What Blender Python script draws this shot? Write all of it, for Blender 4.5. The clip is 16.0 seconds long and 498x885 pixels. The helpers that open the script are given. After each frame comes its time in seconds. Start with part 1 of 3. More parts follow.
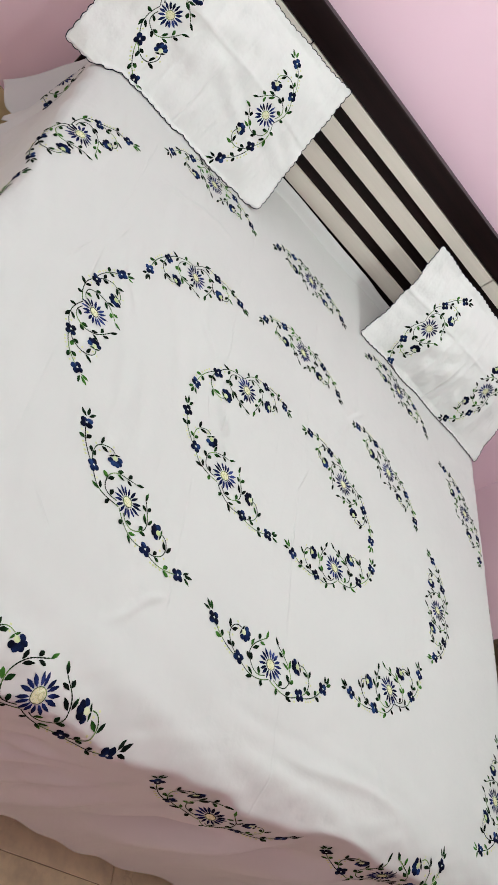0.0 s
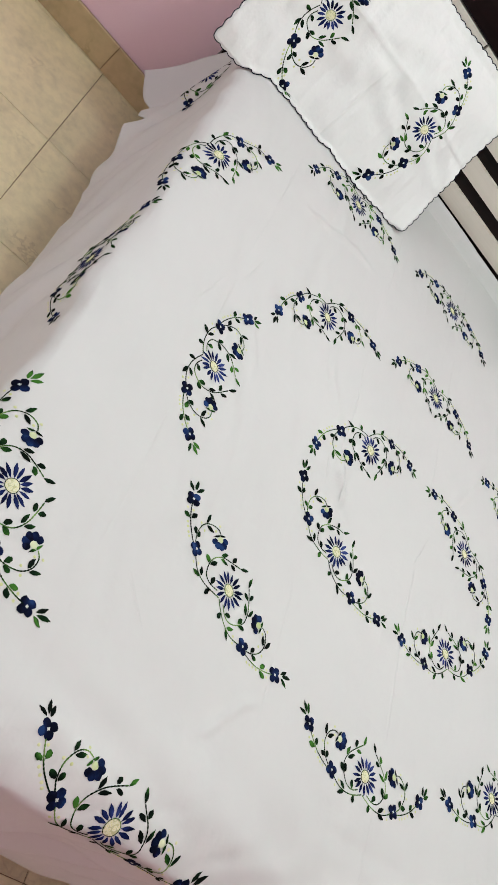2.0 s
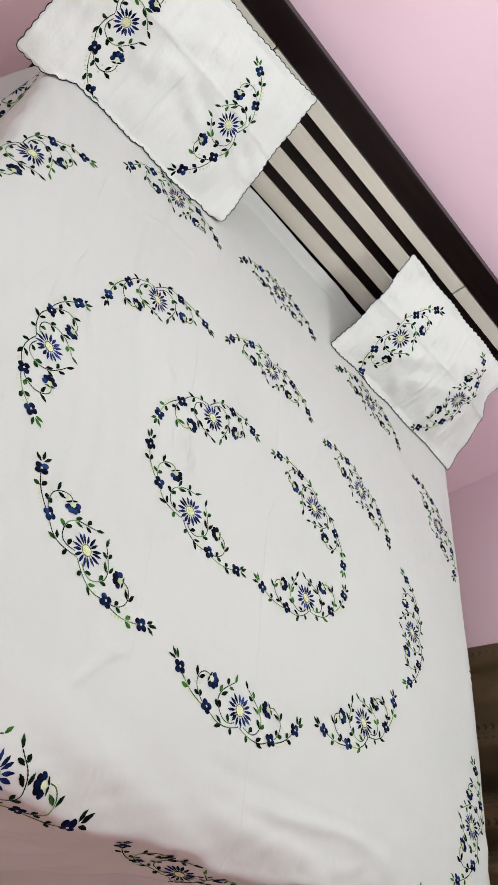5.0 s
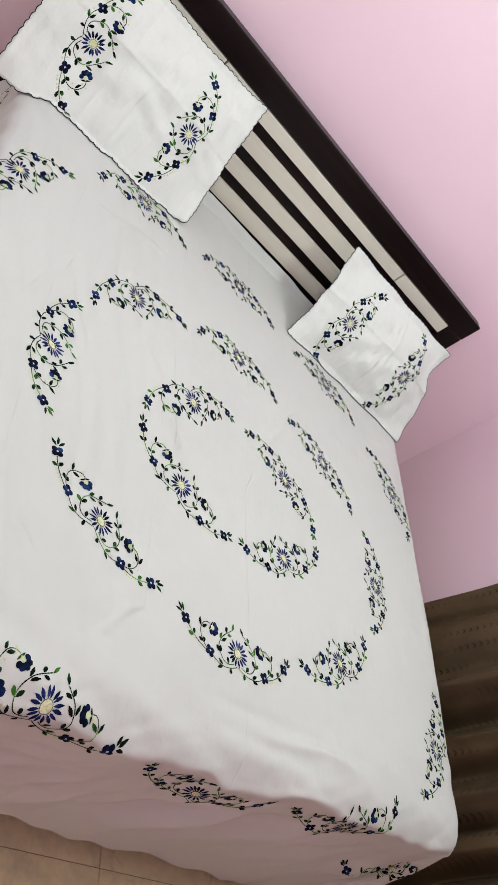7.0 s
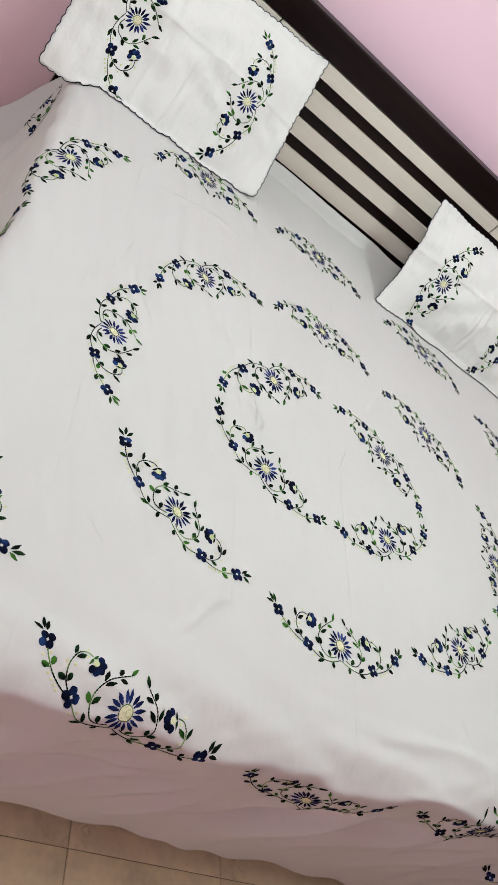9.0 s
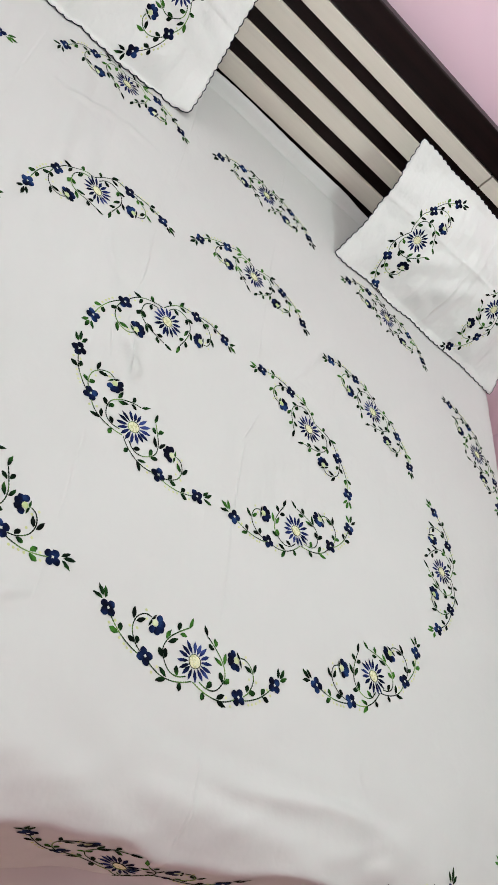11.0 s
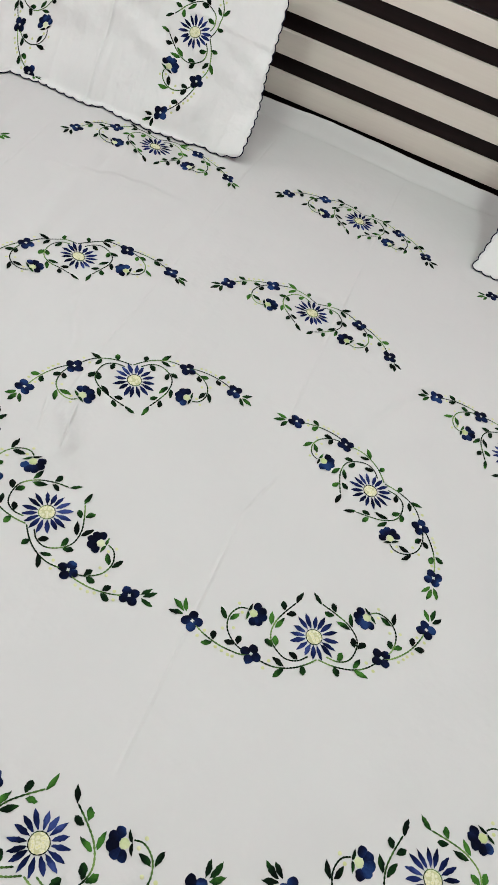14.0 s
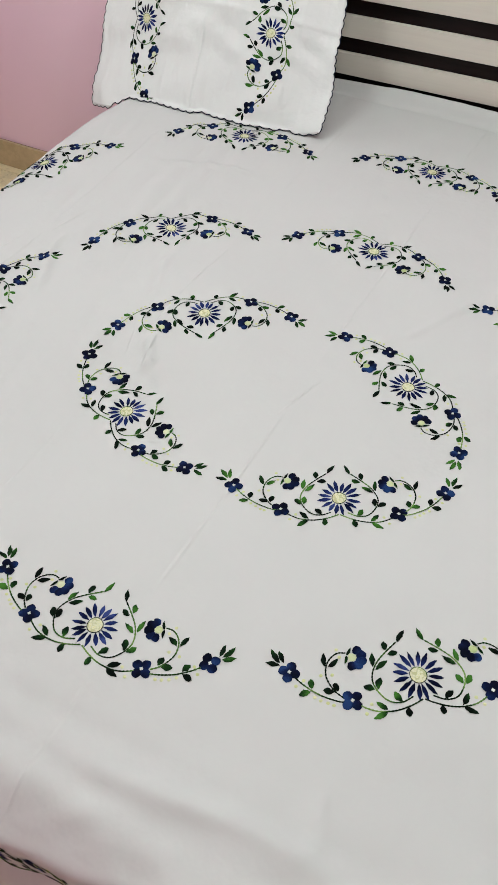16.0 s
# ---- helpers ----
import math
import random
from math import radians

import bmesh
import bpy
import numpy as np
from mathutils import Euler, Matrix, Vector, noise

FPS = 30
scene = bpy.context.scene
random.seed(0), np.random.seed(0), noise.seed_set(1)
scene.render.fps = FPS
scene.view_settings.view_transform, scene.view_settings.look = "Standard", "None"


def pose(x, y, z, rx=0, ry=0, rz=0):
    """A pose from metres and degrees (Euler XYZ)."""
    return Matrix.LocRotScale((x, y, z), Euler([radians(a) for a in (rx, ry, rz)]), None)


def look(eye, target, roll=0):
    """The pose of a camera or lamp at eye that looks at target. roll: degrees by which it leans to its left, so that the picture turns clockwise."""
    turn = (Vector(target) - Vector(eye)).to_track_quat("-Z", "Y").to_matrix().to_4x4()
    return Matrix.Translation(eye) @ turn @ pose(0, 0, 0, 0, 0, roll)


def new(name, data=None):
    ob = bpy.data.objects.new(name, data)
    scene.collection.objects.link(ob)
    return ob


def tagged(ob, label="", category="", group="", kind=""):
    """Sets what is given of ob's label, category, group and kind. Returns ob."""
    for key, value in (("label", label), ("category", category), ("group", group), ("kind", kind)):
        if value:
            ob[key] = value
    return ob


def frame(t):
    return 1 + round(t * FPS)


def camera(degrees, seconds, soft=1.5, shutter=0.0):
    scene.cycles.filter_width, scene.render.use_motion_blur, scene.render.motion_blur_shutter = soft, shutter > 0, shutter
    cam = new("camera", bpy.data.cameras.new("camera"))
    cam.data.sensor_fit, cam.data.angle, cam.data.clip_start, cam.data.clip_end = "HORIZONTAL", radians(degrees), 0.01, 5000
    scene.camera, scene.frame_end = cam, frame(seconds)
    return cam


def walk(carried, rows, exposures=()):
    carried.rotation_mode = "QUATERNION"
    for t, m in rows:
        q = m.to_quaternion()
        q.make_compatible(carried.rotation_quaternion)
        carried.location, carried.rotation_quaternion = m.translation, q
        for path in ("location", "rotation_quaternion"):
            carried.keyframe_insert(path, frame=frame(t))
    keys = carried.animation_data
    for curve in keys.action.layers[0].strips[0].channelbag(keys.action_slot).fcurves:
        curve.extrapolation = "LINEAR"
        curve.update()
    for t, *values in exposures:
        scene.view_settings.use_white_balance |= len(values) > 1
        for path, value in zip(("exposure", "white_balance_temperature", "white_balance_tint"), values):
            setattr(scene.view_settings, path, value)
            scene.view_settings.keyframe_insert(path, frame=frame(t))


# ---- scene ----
cam = camera(35.4, 16.0, soft=0.8)
PATH = [
    (0, (-0.959, -1.238, 1.569), (-0.031, 0.182, 0.51), 60.6),
    (0.5, (-0.964, -1.183, 1.574), (-0.054, 0.215, 0.47), 61.2),
    (1, (-1.02, -1.101, 1.584), (-0.128, 0.291, 0.458), 64.5),
    (1.5, (-1.069, -1.012, 1.555), (-0.244, 0.34, 0.333), 67.0),
    (2, (-1.049, -0.984, 1.546), (-0.224, 0.299, 0.252), 66.5),
    (2.5, (-1.016, -0.987, 1.536), (-0.116, 0.215, 0.215), 65.1),
    (2.7, (-1.008, -0.983, 1.534), (-0.049, 0.177, 0.217), 65.1),
    (3, (-1.012, -0.997, 1.558), (0.06, 0.137, 0.307), 66.7),
    (3.5, (-1.01, -0.999, 1.593), (0.109, 0.27, 0.525), 65.2),
    (4, (-0.96, -1.012, 1.59), (0.078, 0.336, 0.539), 63.7),
    (4.2, (-0.929, -1.023, 1.587), (0.068, 0.339, 0.514), 63.0),
    (6.3, (-1.115, -1.285, 1.619), (-0.084, 0.148, 0.678), 58.4),
    (6.5, (-1.126, -1.288, 1.616), (-0.056, 0.129, 0.696), 60.0),
    (7, (-1.132, -1.291, 1.627), (-0.024, 0.09, 0.696), 59.6),
    (7.5, (-1.131, -1.291, 1.595), (-0.109, 0.107, 0.595), 57.0),
    (8, (-1.111, -1.29, 1.587), (-0.186, 0.093, 0.478), 53.7),
    (8.5, (-1.084, -1.28, 1.588), (-0.185, 0.088, 0.44), 52.4),
    (9, (-0.995, -1.228, 1.593), (-0.093, 0.141, 0.447), 51.5),
    (9.5, (-0.873, -1.175, 1.586), (0.047, 0.186, 0.445), 52.7),
    (10, (-0.811, -1.142, 1.56), (0.113, 0.221, 0.425), 53.9),
    (10.2, (-0.78, -1.11, 1.541), (0.135, 0.249, 0.394), 53.9),
    (12.3, (-0.289, -0.937, 1.512), (0.416, 0.442, 0.246), 58.4),
    (12.5, (-0.253, -0.928, 1.509), (0.315, 0.473, 0.2), 54.8),
    (12.7, (-0.217, -0.902, 1.501), (0.18, 0.569, 0.206), 48.6),
    (12.9, (-0.167, -0.846, 1.492), (0.002, 0.555, 0.074), 40.5),
    (13, (-0.145, -0.826, 1.484), (-0.027, 0.591, 0.077), 38.9),
    (13.5, (-0.046, -0.717, 1.497), (0.028, 0.691, 0.077), 32.2),
    (14, (0.069, -0.669, 1.498), (-0.045, 0.69, 0.035), 21.1),
    (14.1, (0.094, -0.662, 1.499), (-0.058, 0.682, 0.026), 19.6),
    (14.5, (0.214, -0.625, 1.487), (-0.322, 0.528, -0.057), 5.9),
    (15, (0.289, -0.617, 1.5), (-0.426, 0.429, -0.047), -3.1),
    (15.5, (0.341, -0.736, 1.541), (-0.431, 0.348, 0.048), -5.6),
    (16, (0.422, -0.826, 1.545), (-0.227, 0.36, 0.071), -0.1),
]
walk(cam, [(t, look(eye, target, roll)) for t, eye, target, roll in PATH], exposures=[(0, 0.0), (10.2, -0.02), (12.5, -0.11), (16, -0.14)])

# ---- world and lamps ----
world = bpy.data.worlds.new("room_world")
scene.world = world
world.use_nodes = True
world.node_tree.nodes["Background"].inputs["Color"].default_value = (0.75, 0.82, 1.0, 1)
world.node_tree.nodes["Background"].inputs["Strength"].default_value = 0.05


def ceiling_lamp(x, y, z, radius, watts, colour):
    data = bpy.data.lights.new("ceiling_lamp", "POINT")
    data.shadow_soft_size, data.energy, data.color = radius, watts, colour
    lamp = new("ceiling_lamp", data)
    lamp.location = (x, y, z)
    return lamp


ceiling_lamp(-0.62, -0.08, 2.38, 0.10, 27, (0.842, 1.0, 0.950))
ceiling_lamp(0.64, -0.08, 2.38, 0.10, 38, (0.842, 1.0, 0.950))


def side_fill_light(x, y, z, wide, high, watts, colour):
    """An added area lamp that fills the room, set in an unseen wall opening."""
    data = bpy.data.lights.new("side_fill_light", "AREA")
    data.shape, data.size, data.size_y, data.energy, data.color = "RECTANGLE", wide, high, watts, colour
    lamp = new("side_fill_light", data)
    lamp.matrix_world = look((x, y, z), (x + 1, y, z))
    return lamp


# Unseen opening (y from, y to, z from, z to) for the added fill lamp.
FILL_OPENING = (-1.15, 0.75, 0.95, 2.15)
side_fill_light(-2.16, -0.20, 1.55, 1.86, 1.16, 14, (0.86, 1.0, 0.97))

# ---- materials ----


def material(name, rough=0.6, metal=0.0, spec=0.5):
    m = bpy.data.materials.new(name)
    m.use_nodes = True
    b = m.node_tree.nodes["Principled BSDF"]
    b.inputs["Roughness"].default_value = rough
    b.inputs["Metallic"].default_value = metal
    b.inputs["Specular IOR Level"].default_value = spec
    return m, m.node_tree, b


def node(nt, kind, **inputs):
    n = nt.nodes.new(kind)
    for key, value in inputs.items():
        n.inputs[key.replace("_", " ")].default_value = value
    return n


def coords(nt, kind="Object"):
    return nt.nodes.new("ShaderNodeTexCoord").outputs[kind]


def uv(nt, name="flat"):
    n = nt.nodes.new("ShaderNodeUVMap")
    n.uv_map = name
    return n.outputs["UV"]


def scaled(nt, vec, sx, sy, sz=1.0, rot=0.0):
    n = nt.nodes.new("ShaderNodeMapping")
    n.inputs["Scale"].default_value = (sx, sy, sz)
    n.inputs["Rotation"].default_value = (0, 0, rot)
    nt.links.new(vec, n.inputs["Vector"])
    return n.outputs["Vector"]


def noise_tex(nt, vec, scale, detail=3.0, rough=0.55):
    n = node(nt, "ShaderNodeTexNoise", Scale=scale, Detail=detail, Roughness=rough)
    nt.links.new(vec, n.inputs["Vector"])
    return n.outputs["Fac"]


def ramp(nt, fac, stops):
    n = nt.nodes.new("ShaderNodeValToRGB")
    el = n.color_ramp.elements
    while len(el) < len(stops):
        el.new(0.5)
    for e, (at, c) in zip(el, stops):
        e.position, e.color = at, (*c, 1)
    nt.links.new(fac, n.inputs["Fac"])
    return n.outputs["Color"]


def mix(nt, fac, a, b, how="MIX"):
    n = nt.nodes.new("ShaderNodeMix")
    n.data_type, n.blend_type = "RGBA", how
    for key, value in (("Factor", fac), ("A", a), ("B", b)):
        sock = [s for s in n.inputs if s.name == key and (s.type == "RGBA" if key != "Factor" else s.type == "VALUE")][0]
        if isinstance(value, (int, float)):
            sock.default_value = value
        elif isinstance(value, tuple):
            sock.default_value = (*value, 1)
        else:
            nt.links.new(value, sock)
    return [s for s in n.outputs if s.type == "RGBA"][0]


def math_node(nt, op, a, b=None):
    n = nt.nodes.new("ShaderNodeMath")
    n.operation = op
    for sock, value in zip(n.inputs, (a, b)):
        if value is None:
            continue
        if isinstance(value, (int, float)):
            sock.default_value = value
        else:
            nt.links.new(value, sock)
    return n.outputs[0]


def bump(nt, bsdf, *layers):
    """Layers of (height, strength, metres), one upon the other."""
    last = None
    for height, strength, dist in layers:
        n = node(nt, "ShaderNodeBump", Strength=strength, Distance=dist)
        nt.links.new(height, n.inputs["Height"])
        if last:
            nt.links.new(last, n.inputs["Normal"])
        last = n.outputs["Normal"]
    nt.links.new(last, bsdf.inputs["Normal"])


def crease(nt, vec, axis, at, width):
    """A ridge along a line of the flat cloth, 0 to 1."""
    sep = nt.nodes.new("ShaderNodeSeparateXYZ")
    nt.links.new(vec, sep.inputs[0])
    off = math_node(nt, "ABSOLUTE", math_node(nt, "SUBTRACT", sep.outputs[axis], at))
    return math_node(nt, "MAXIMUM", math_node(nt, "SUBTRACT", 1.0, math_node(nt, "DIVIDE", off, width)), 0.0)


def pinch(nt, vec, start, end, width):
    """A sharp short ridge from one point of the flat cloth to another, 0 to 1."""
    dx, dy = end[0] - start[0], end[1] - start[1]
    length = math.hypot(dx, dy)
    turned_by = nt.nodes.new("ShaderNodeVectorRotate")
    turned_by.rotation_type = "Z_AXIS"
    nt.links.new(vec, turned_by.inputs["Vector"])
    turned_by.inputs["Center"].default_value = (*start, 0)
    turned_by.inputs["Angle"].default_value = -math.atan2(dy, dx)
    sep = nt.nodes.new("ShaderNodeSeparateXYZ")
    nt.links.new(turned_by.outputs[0], sep.inputs[0])
    along = math_node(nt, "ABSOLUTE", math_node(nt, "SUBTRACT", sep.outputs[0], start[0] + length / 2))
    fade = math_node(nt, "MAXIMUM", math_node(nt, "SUBTRACT", 1.0, math_node(nt, "DIVIDE", along, length / 2)), 0.0)
    off = math_node(nt, "ABSOLUTE", math_node(nt, "SUBTRACT", sep.outputs[1], start[1]))
    return math_node(nt, "MULTIPLY", fade, math_node(nt, "MAXIMUM", math_node(nt, "SUBTRACT", 1.0, math_node(nt, "DIVIDE", off, width)), 0.0))


def cotton(name, base, creases, depth=0.012, ironed=0.5, pinches=()):
    m, nt, b = material(name, 0.85, spec=0.2)
    flat = uv(nt)
    cloud = noise_tex(nt, flat, 2.3, 4)
    nt.links.new(ramp(nt, cloud, [(0.3, tuple(c * 0.965 for c in base)), (0.7, base)]), b.inputs["Base Color"])
    b.inputs["Sheen Weight"].default_value = 0.08
    total = None
    for axis, at, width in creases:
        line = crease(nt, flat, axis, at, width)
        total = line if total is None else math_node(nt, "ADD", total, line)
    broken = math_node(nt, "MULTIPLY", total, math_node(nt, "MAXIMUM", math_node(nt, "SUBTRACT", math_node(nt, "MULTIPLY", noise_tex(nt, flat, 3, 2), 4.5), 1.9), 0.0))
    for start, end, width, height in pinches:
        broken = math_node(nt, "ADD", broken, math_node(nt, "MULTIPLY", pinch(nt, flat, start, end, width), height))
    rumple = noise_tex(nt, scaled(nt, flat, 1, 1, 1, 0.5), 7, 5, 0.5)
    streak = noise_tex(nt, scaled(nt, flat, 9, 1.6, 1, 0.65), 1.4, 3)
    weave = noise_tex(nt, flat, 900, 1)
    bump(nt, b, (rumple, 0.5, depth), (streak, 0.38, depth), (broken, ironed, 0.003), (weave, 0.10, 0.0004))
    return m


SHEET = cotton("white_cotton_sheet", (0.575, 0.57, 0.56), [(0, 0.040, 0.0040), (0, -0.265, 0.0036), (0, -0.64, 0.004)], ironed=0.36,
               pinches=[((-0.245, 0.055), (-0.225, -0.032), 0.0032, 5.0), ((-0.29, 0.05), (-0.268, -0.02), 0.0030, 1.2), ((0.066, 0.095), (0.030, -0.015), 0.0028, 1.6),
                        ((-0.60, 0.34), (-0.63, 0.20), 0.0035, 1.0), ((-0.66, 0.20), (-0.70, 0.06), 0.0030, 1.2), ((-0.58, -0.44), (-0.52, -0.51), 0.0030, 1.4)])
PILLOW = cotton("white_cotton_pillow", (0.70, 0.70, 0.69), [(0, 0.0, 0.006), (1, 0.02, 0.006)], 0.034, 0.7)


def thread(name, stops, rough=0.75, run=24.0, spread=0.30):
    """Embroidery thread dyed in shades that change every few centimetres of sewing, with small steps from stitch to stitch."""
    m, nt, b = material(name, rough, spec=0.05)
    geo = nt.nodes.new("ShaderNodeNewGeometry")
    info = nt.nodes.new("ShaderNodeObjectInfo")
    both = math_node(nt, "FRACT", math_node(nt, "ADD", geo.outputs["Random Per Island"], info.outputs["Random"]))
    flat = uv(nt)
    dye = noise_tex(nt, flat, run, 1.0, 0.4)
    dye = math_node(nt, "ADD", math_node(nt, "MULTIPLY", math_node(nt, "SUBTRACT", dye, 0.5), 2.6), 0.5)
    fibre = math_node(nt, "SUBTRACT", noise_tex(nt, flat, 420, 2), 0.5)
    tone = math_node(nt, "ADD", dye, math_node(nt, "MULTIPLY", math_node(nt, "SUBTRACT", both, 0.5), spread))
    tone = math_node(nt, "ADD", tone, math_node(nt, "MULTIPLY", fibre, 0.35))
    nt.links.new(ramp(nt, tone, stops), b.inputs["Base Color"])
    bump(nt, b, (noise_tex(nt, scaled(nt, flat, 1500, 350, 1, 0.6), 1.0, 1), 0.6, 0.0005))
    return m


NAVY = thread("navy_blue_thread", [(0.15, (0.0018, 0.0028, 0.0110)), (0.45, (0.0028, 0.0055, 0.0239)), (0.75, (0.0055, 0.0138, 0.0571)), (1.0, (0.0147, 0.0387, 0.1290))], run=38.0, spread=0.5)
BLUE = thread("violet_blue_thread", [(0.1, (0.0018, 0.0037, 0.0184)), (0.45, (0.0055, 0.0110, 0.0569)), (0.8, (0.0157, 0.0267, 0.1147)), (1.0, (0.0367, 0.0569, 0.1928))], run=30.0, spread=0.35)
GREEN = thread("green_leaf_thread", [(0.2, (0.0016, 0.0041, 0.0025)), (0.48, (0.0035, 0.0140, 0.0052)), (0.68, (0.0100, 0.0420, 0.0082)), (0.95, (0.0460, 0.1500, 0.0230))], run=26.0, spread=0.35)
STEM = thread("green_stem_thread", [(0.25, (0.004, 0.011, 0.005)), (0.48, (0.012, 0.036, 0.010)), (0.64, (0.065, 0.140, 0.034)), (0.95, (0.19, 0.31, 0.085))], run=26.0)
YELLOW = thread("yellow_thread", [(0.2, (0.53, 0.56, 0.27)), (0.9, (0.64, 0.64, 0.38))])
THROAT = thread("pale_green_thread", [(0.2, (0.46, 0.53, 0.26)), (0.9, (0.62, 0.65, 0.44))])


def checked_thread():
    """Blocks of pale stitches laid this way and that."""
    m, nt, b = material("pale_checked_thread", 0.75, spec=0.12)
    cells = node(nt, "ShaderNodeTexVoronoi", Scale=290.0)
    nt.links.new(uv(nt), cells.inputs["Vector"])
    nt.links.new(ramp(nt, cells.outputs["Distance"], [(0.15, (0.64, 0.61, 0.30)), (0.45, (0.70, 0.69, 0.52)), (0.7, (0.50, 0.50, 0.28))]), b.inputs["Base Color"])
    bump(nt, b, (cells.outputs["Distance"], 0.5, 0.001))
    return m


CENTRE = checked_thread()
WHITE_THREAD = thread("white_thread", [(0.2, (0.50, 0.52, 0.50)), (0.9, (0.66, 0.66, 0.62))])
BLACK_TRIM = thread("black_trim_thread", [(0.2, (0.008, 0.009, 0.02)), (0.9, (0.02, 0.02, 0.04))])


def wall_paint(name, base):
    m, nt, b = material(name, 0.45, spec=0.35)
    pos = coords(nt)
    patch = noise_tex(nt, pos, 1.1, 3)
    nt.links.new(ramp(nt, patch, [(0.3, tuple(c * 0.95 for c in base)), (0.7, base)]), b.inputs["Base Color"])
    bump(nt, b, (noise_tex(nt, pos, 3.5, 2), 0.12, 0.02), (noise_tex(nt, pos, 160, 3), 0.08, 0.001))
    return m


PINK = wall_paint("pink_wall_paint", (0.845, 0.605, 0.71))
# Deepened tint for the unseen back wall, to bounce pink light.
BOUNCE_PINK = wall_paint("bounce_pink_wall_paint", (0.82, 0.50, 0.575))
WHITEWASH = wall_paint("white_ceiling_paint", (0.82, 0.82, 0.80))


def tile_material(name, base, gloss):
    m, nt, b = material(name, gloss, spec=0.5)
    info = nt.nodes.new("ShaderNodeObjectInfo")
    pos = coords(nt)
    shift = nt.nodes.new("ShaderNodeVectorMath")
    shift.operation = "ADD"
    nt.links.new(pos, shift.inputs[0])
    comb = nt.nodes.new("ShaderNodeCombineXYZ")
    nt.links.new(math_node(nt, "MULTIPLY", info.outputs["Random"], 37.0), comb.inputs[0])
    nt.links.new(comb.outputs[0], shift.inputs[1])
    vein = noise_tex(nt, shift.outputs[0], 5, 6, 0.65)
    fleck = noise_tex(nt, shift.outputs[0], 38, 3)
    col = ramp(nt, vein, [(0.34, tuple(c * 0.76 for c in base)), (0.50, base), (0.66, tuple(min(1, c * 1.12) for c in base))])
    # Thin brown veins, broken here and there.
    line = math_node(nt, "ABSOLUTE", math_node(nt, "SUBTRACT", noise_tex(nt, shift.outputs[0], 7, 4, 0.6), 0.5))
    shown = math_node(nt, "MULTIPLY", ramp(nt, line, [(0.004, (1, 1, 1)), (0.016, (0, 0, 0))]), ramp(nt, noise_tex(nt, shift.outputs[0], 9, 2), [(0.54, (0, 0, 0)), (0.66, (0.35, 0.35, 0.35))]))
    col = mix(nt, shown, col, tuple(c * f for c, f in zip(base, (0.42, 0.36, 0.30))))
    col = mix(nt, 0.25, col, ramp(nt, fleck, [(0.35, tuple(c * 0.6 for c in base)), (0.6, base)]))
    tint = mix(nt, math_node(nt, "MULTIPLY", info.outputs["Random"], 0.12), col, tuple(c * 0.7 for c in base))
    nt.links.new(tint, b.inputs["Base Color"])
    bump(nt, b, (vein, 0.05, 0.002))
    return m


TILE = tile_material("beige_ceramic_tile", (0.82, 0.72, 0.46), 0.28)
SKIRT = tile_material("tan_skirting_tile", (0.56, 0.43, 0.25), 0.32)
GROUT = wall_paint("brown_grout", (0.25, 0.17, 0.10))


def wood(name, dark, light, rough, along, spec=0.4):
    m, nt, b = material(name, rough, spec=spec)
    pos = coords(nt)
    grain = noise_tex(nt, scaled(nt, pos, *along), 1.0, 5, 0.6)
    nt.links.new(ramp(nt, grain, [(0.3, dark), (0.7, light)]), b.inputs["Base Color"])
    bump(nt, b, (grain, 0.06, 0.001))
    return m


DARK_WOOD = wood("dark_wenge_laminate", (0.005, 0.0025, 0.0025), (0.013, 0.006, 0.006), 0.34, (3, 60, 60), 0.16)
BEIGE_WOOD = wood("pale_beige_laminate", (0.67, 0.615, 0.545), (0.71, 0.655, 0.58), 0.45, (4, 120, 120))
FOAM = wall_paint("mattress_ticking", (0.70, 0.66, 0.62))


def curtain_material():
    """Brown cloth with faint lengthwise rows of slanting dark leaves."""
    m, nt, b = material("brown_patterned_curtain", 0.62, spec=0.3)
    flat = uv(nt)
    sep = nt.nodes.new("ShaderNodeSeparateXYZ")
    nt.links.new(flat, sep.inputs[0])
    row = math_node(nt, "ABSOLUTE", math_node(nt, "SUBTRACT", math_node(nt, "FRACT", math_node(nt, "DIVIDE", sep.outputs[0], 0.105)), 0.5))
    slant = math_node(nt, "ADD", sep.outputs[1], math_node(nt, "MULTIPLY", row, 0.05))
    beat = math_node(nt, "SINE", math_node(nt, "MULTIPLY", slant, 230.0))
    leaf = math_node(nt, "MULTIPLY", ramp(nt, row, [(0.10, (1, 1, 1)), (0.17, (0, 0, 0))]), ramp(nt, beat, [(0.35, (0, 0, 0)), (0.7, (1, 1, 1))]))
    worn = ramp(nt, noise_tex(nt, flat, 4.0, 2), [(0.42, (0, 0, 0)), (0.6, (0.9, 0.9, 0.9))])
    plain = ramp(nt, noise_tex(nt, flat, 6, 4), [(0.3, (0.072, 0.046, 0.025)), (0.7, (0.122, 0.079, 0.043))])
    nt.links.new(mix(nt, math_node(nt, "MULTIPLY", leaf, worn), plain, (0.026, 0.016, 0.010)), b.inputs["Base Color"])
    bump(nt, b, (noise_tex(nt, flat, 500, 1), 0.15, 0.0006))
    return m


CURTAIN = curtain_material()

# ---- mesh helpers ----


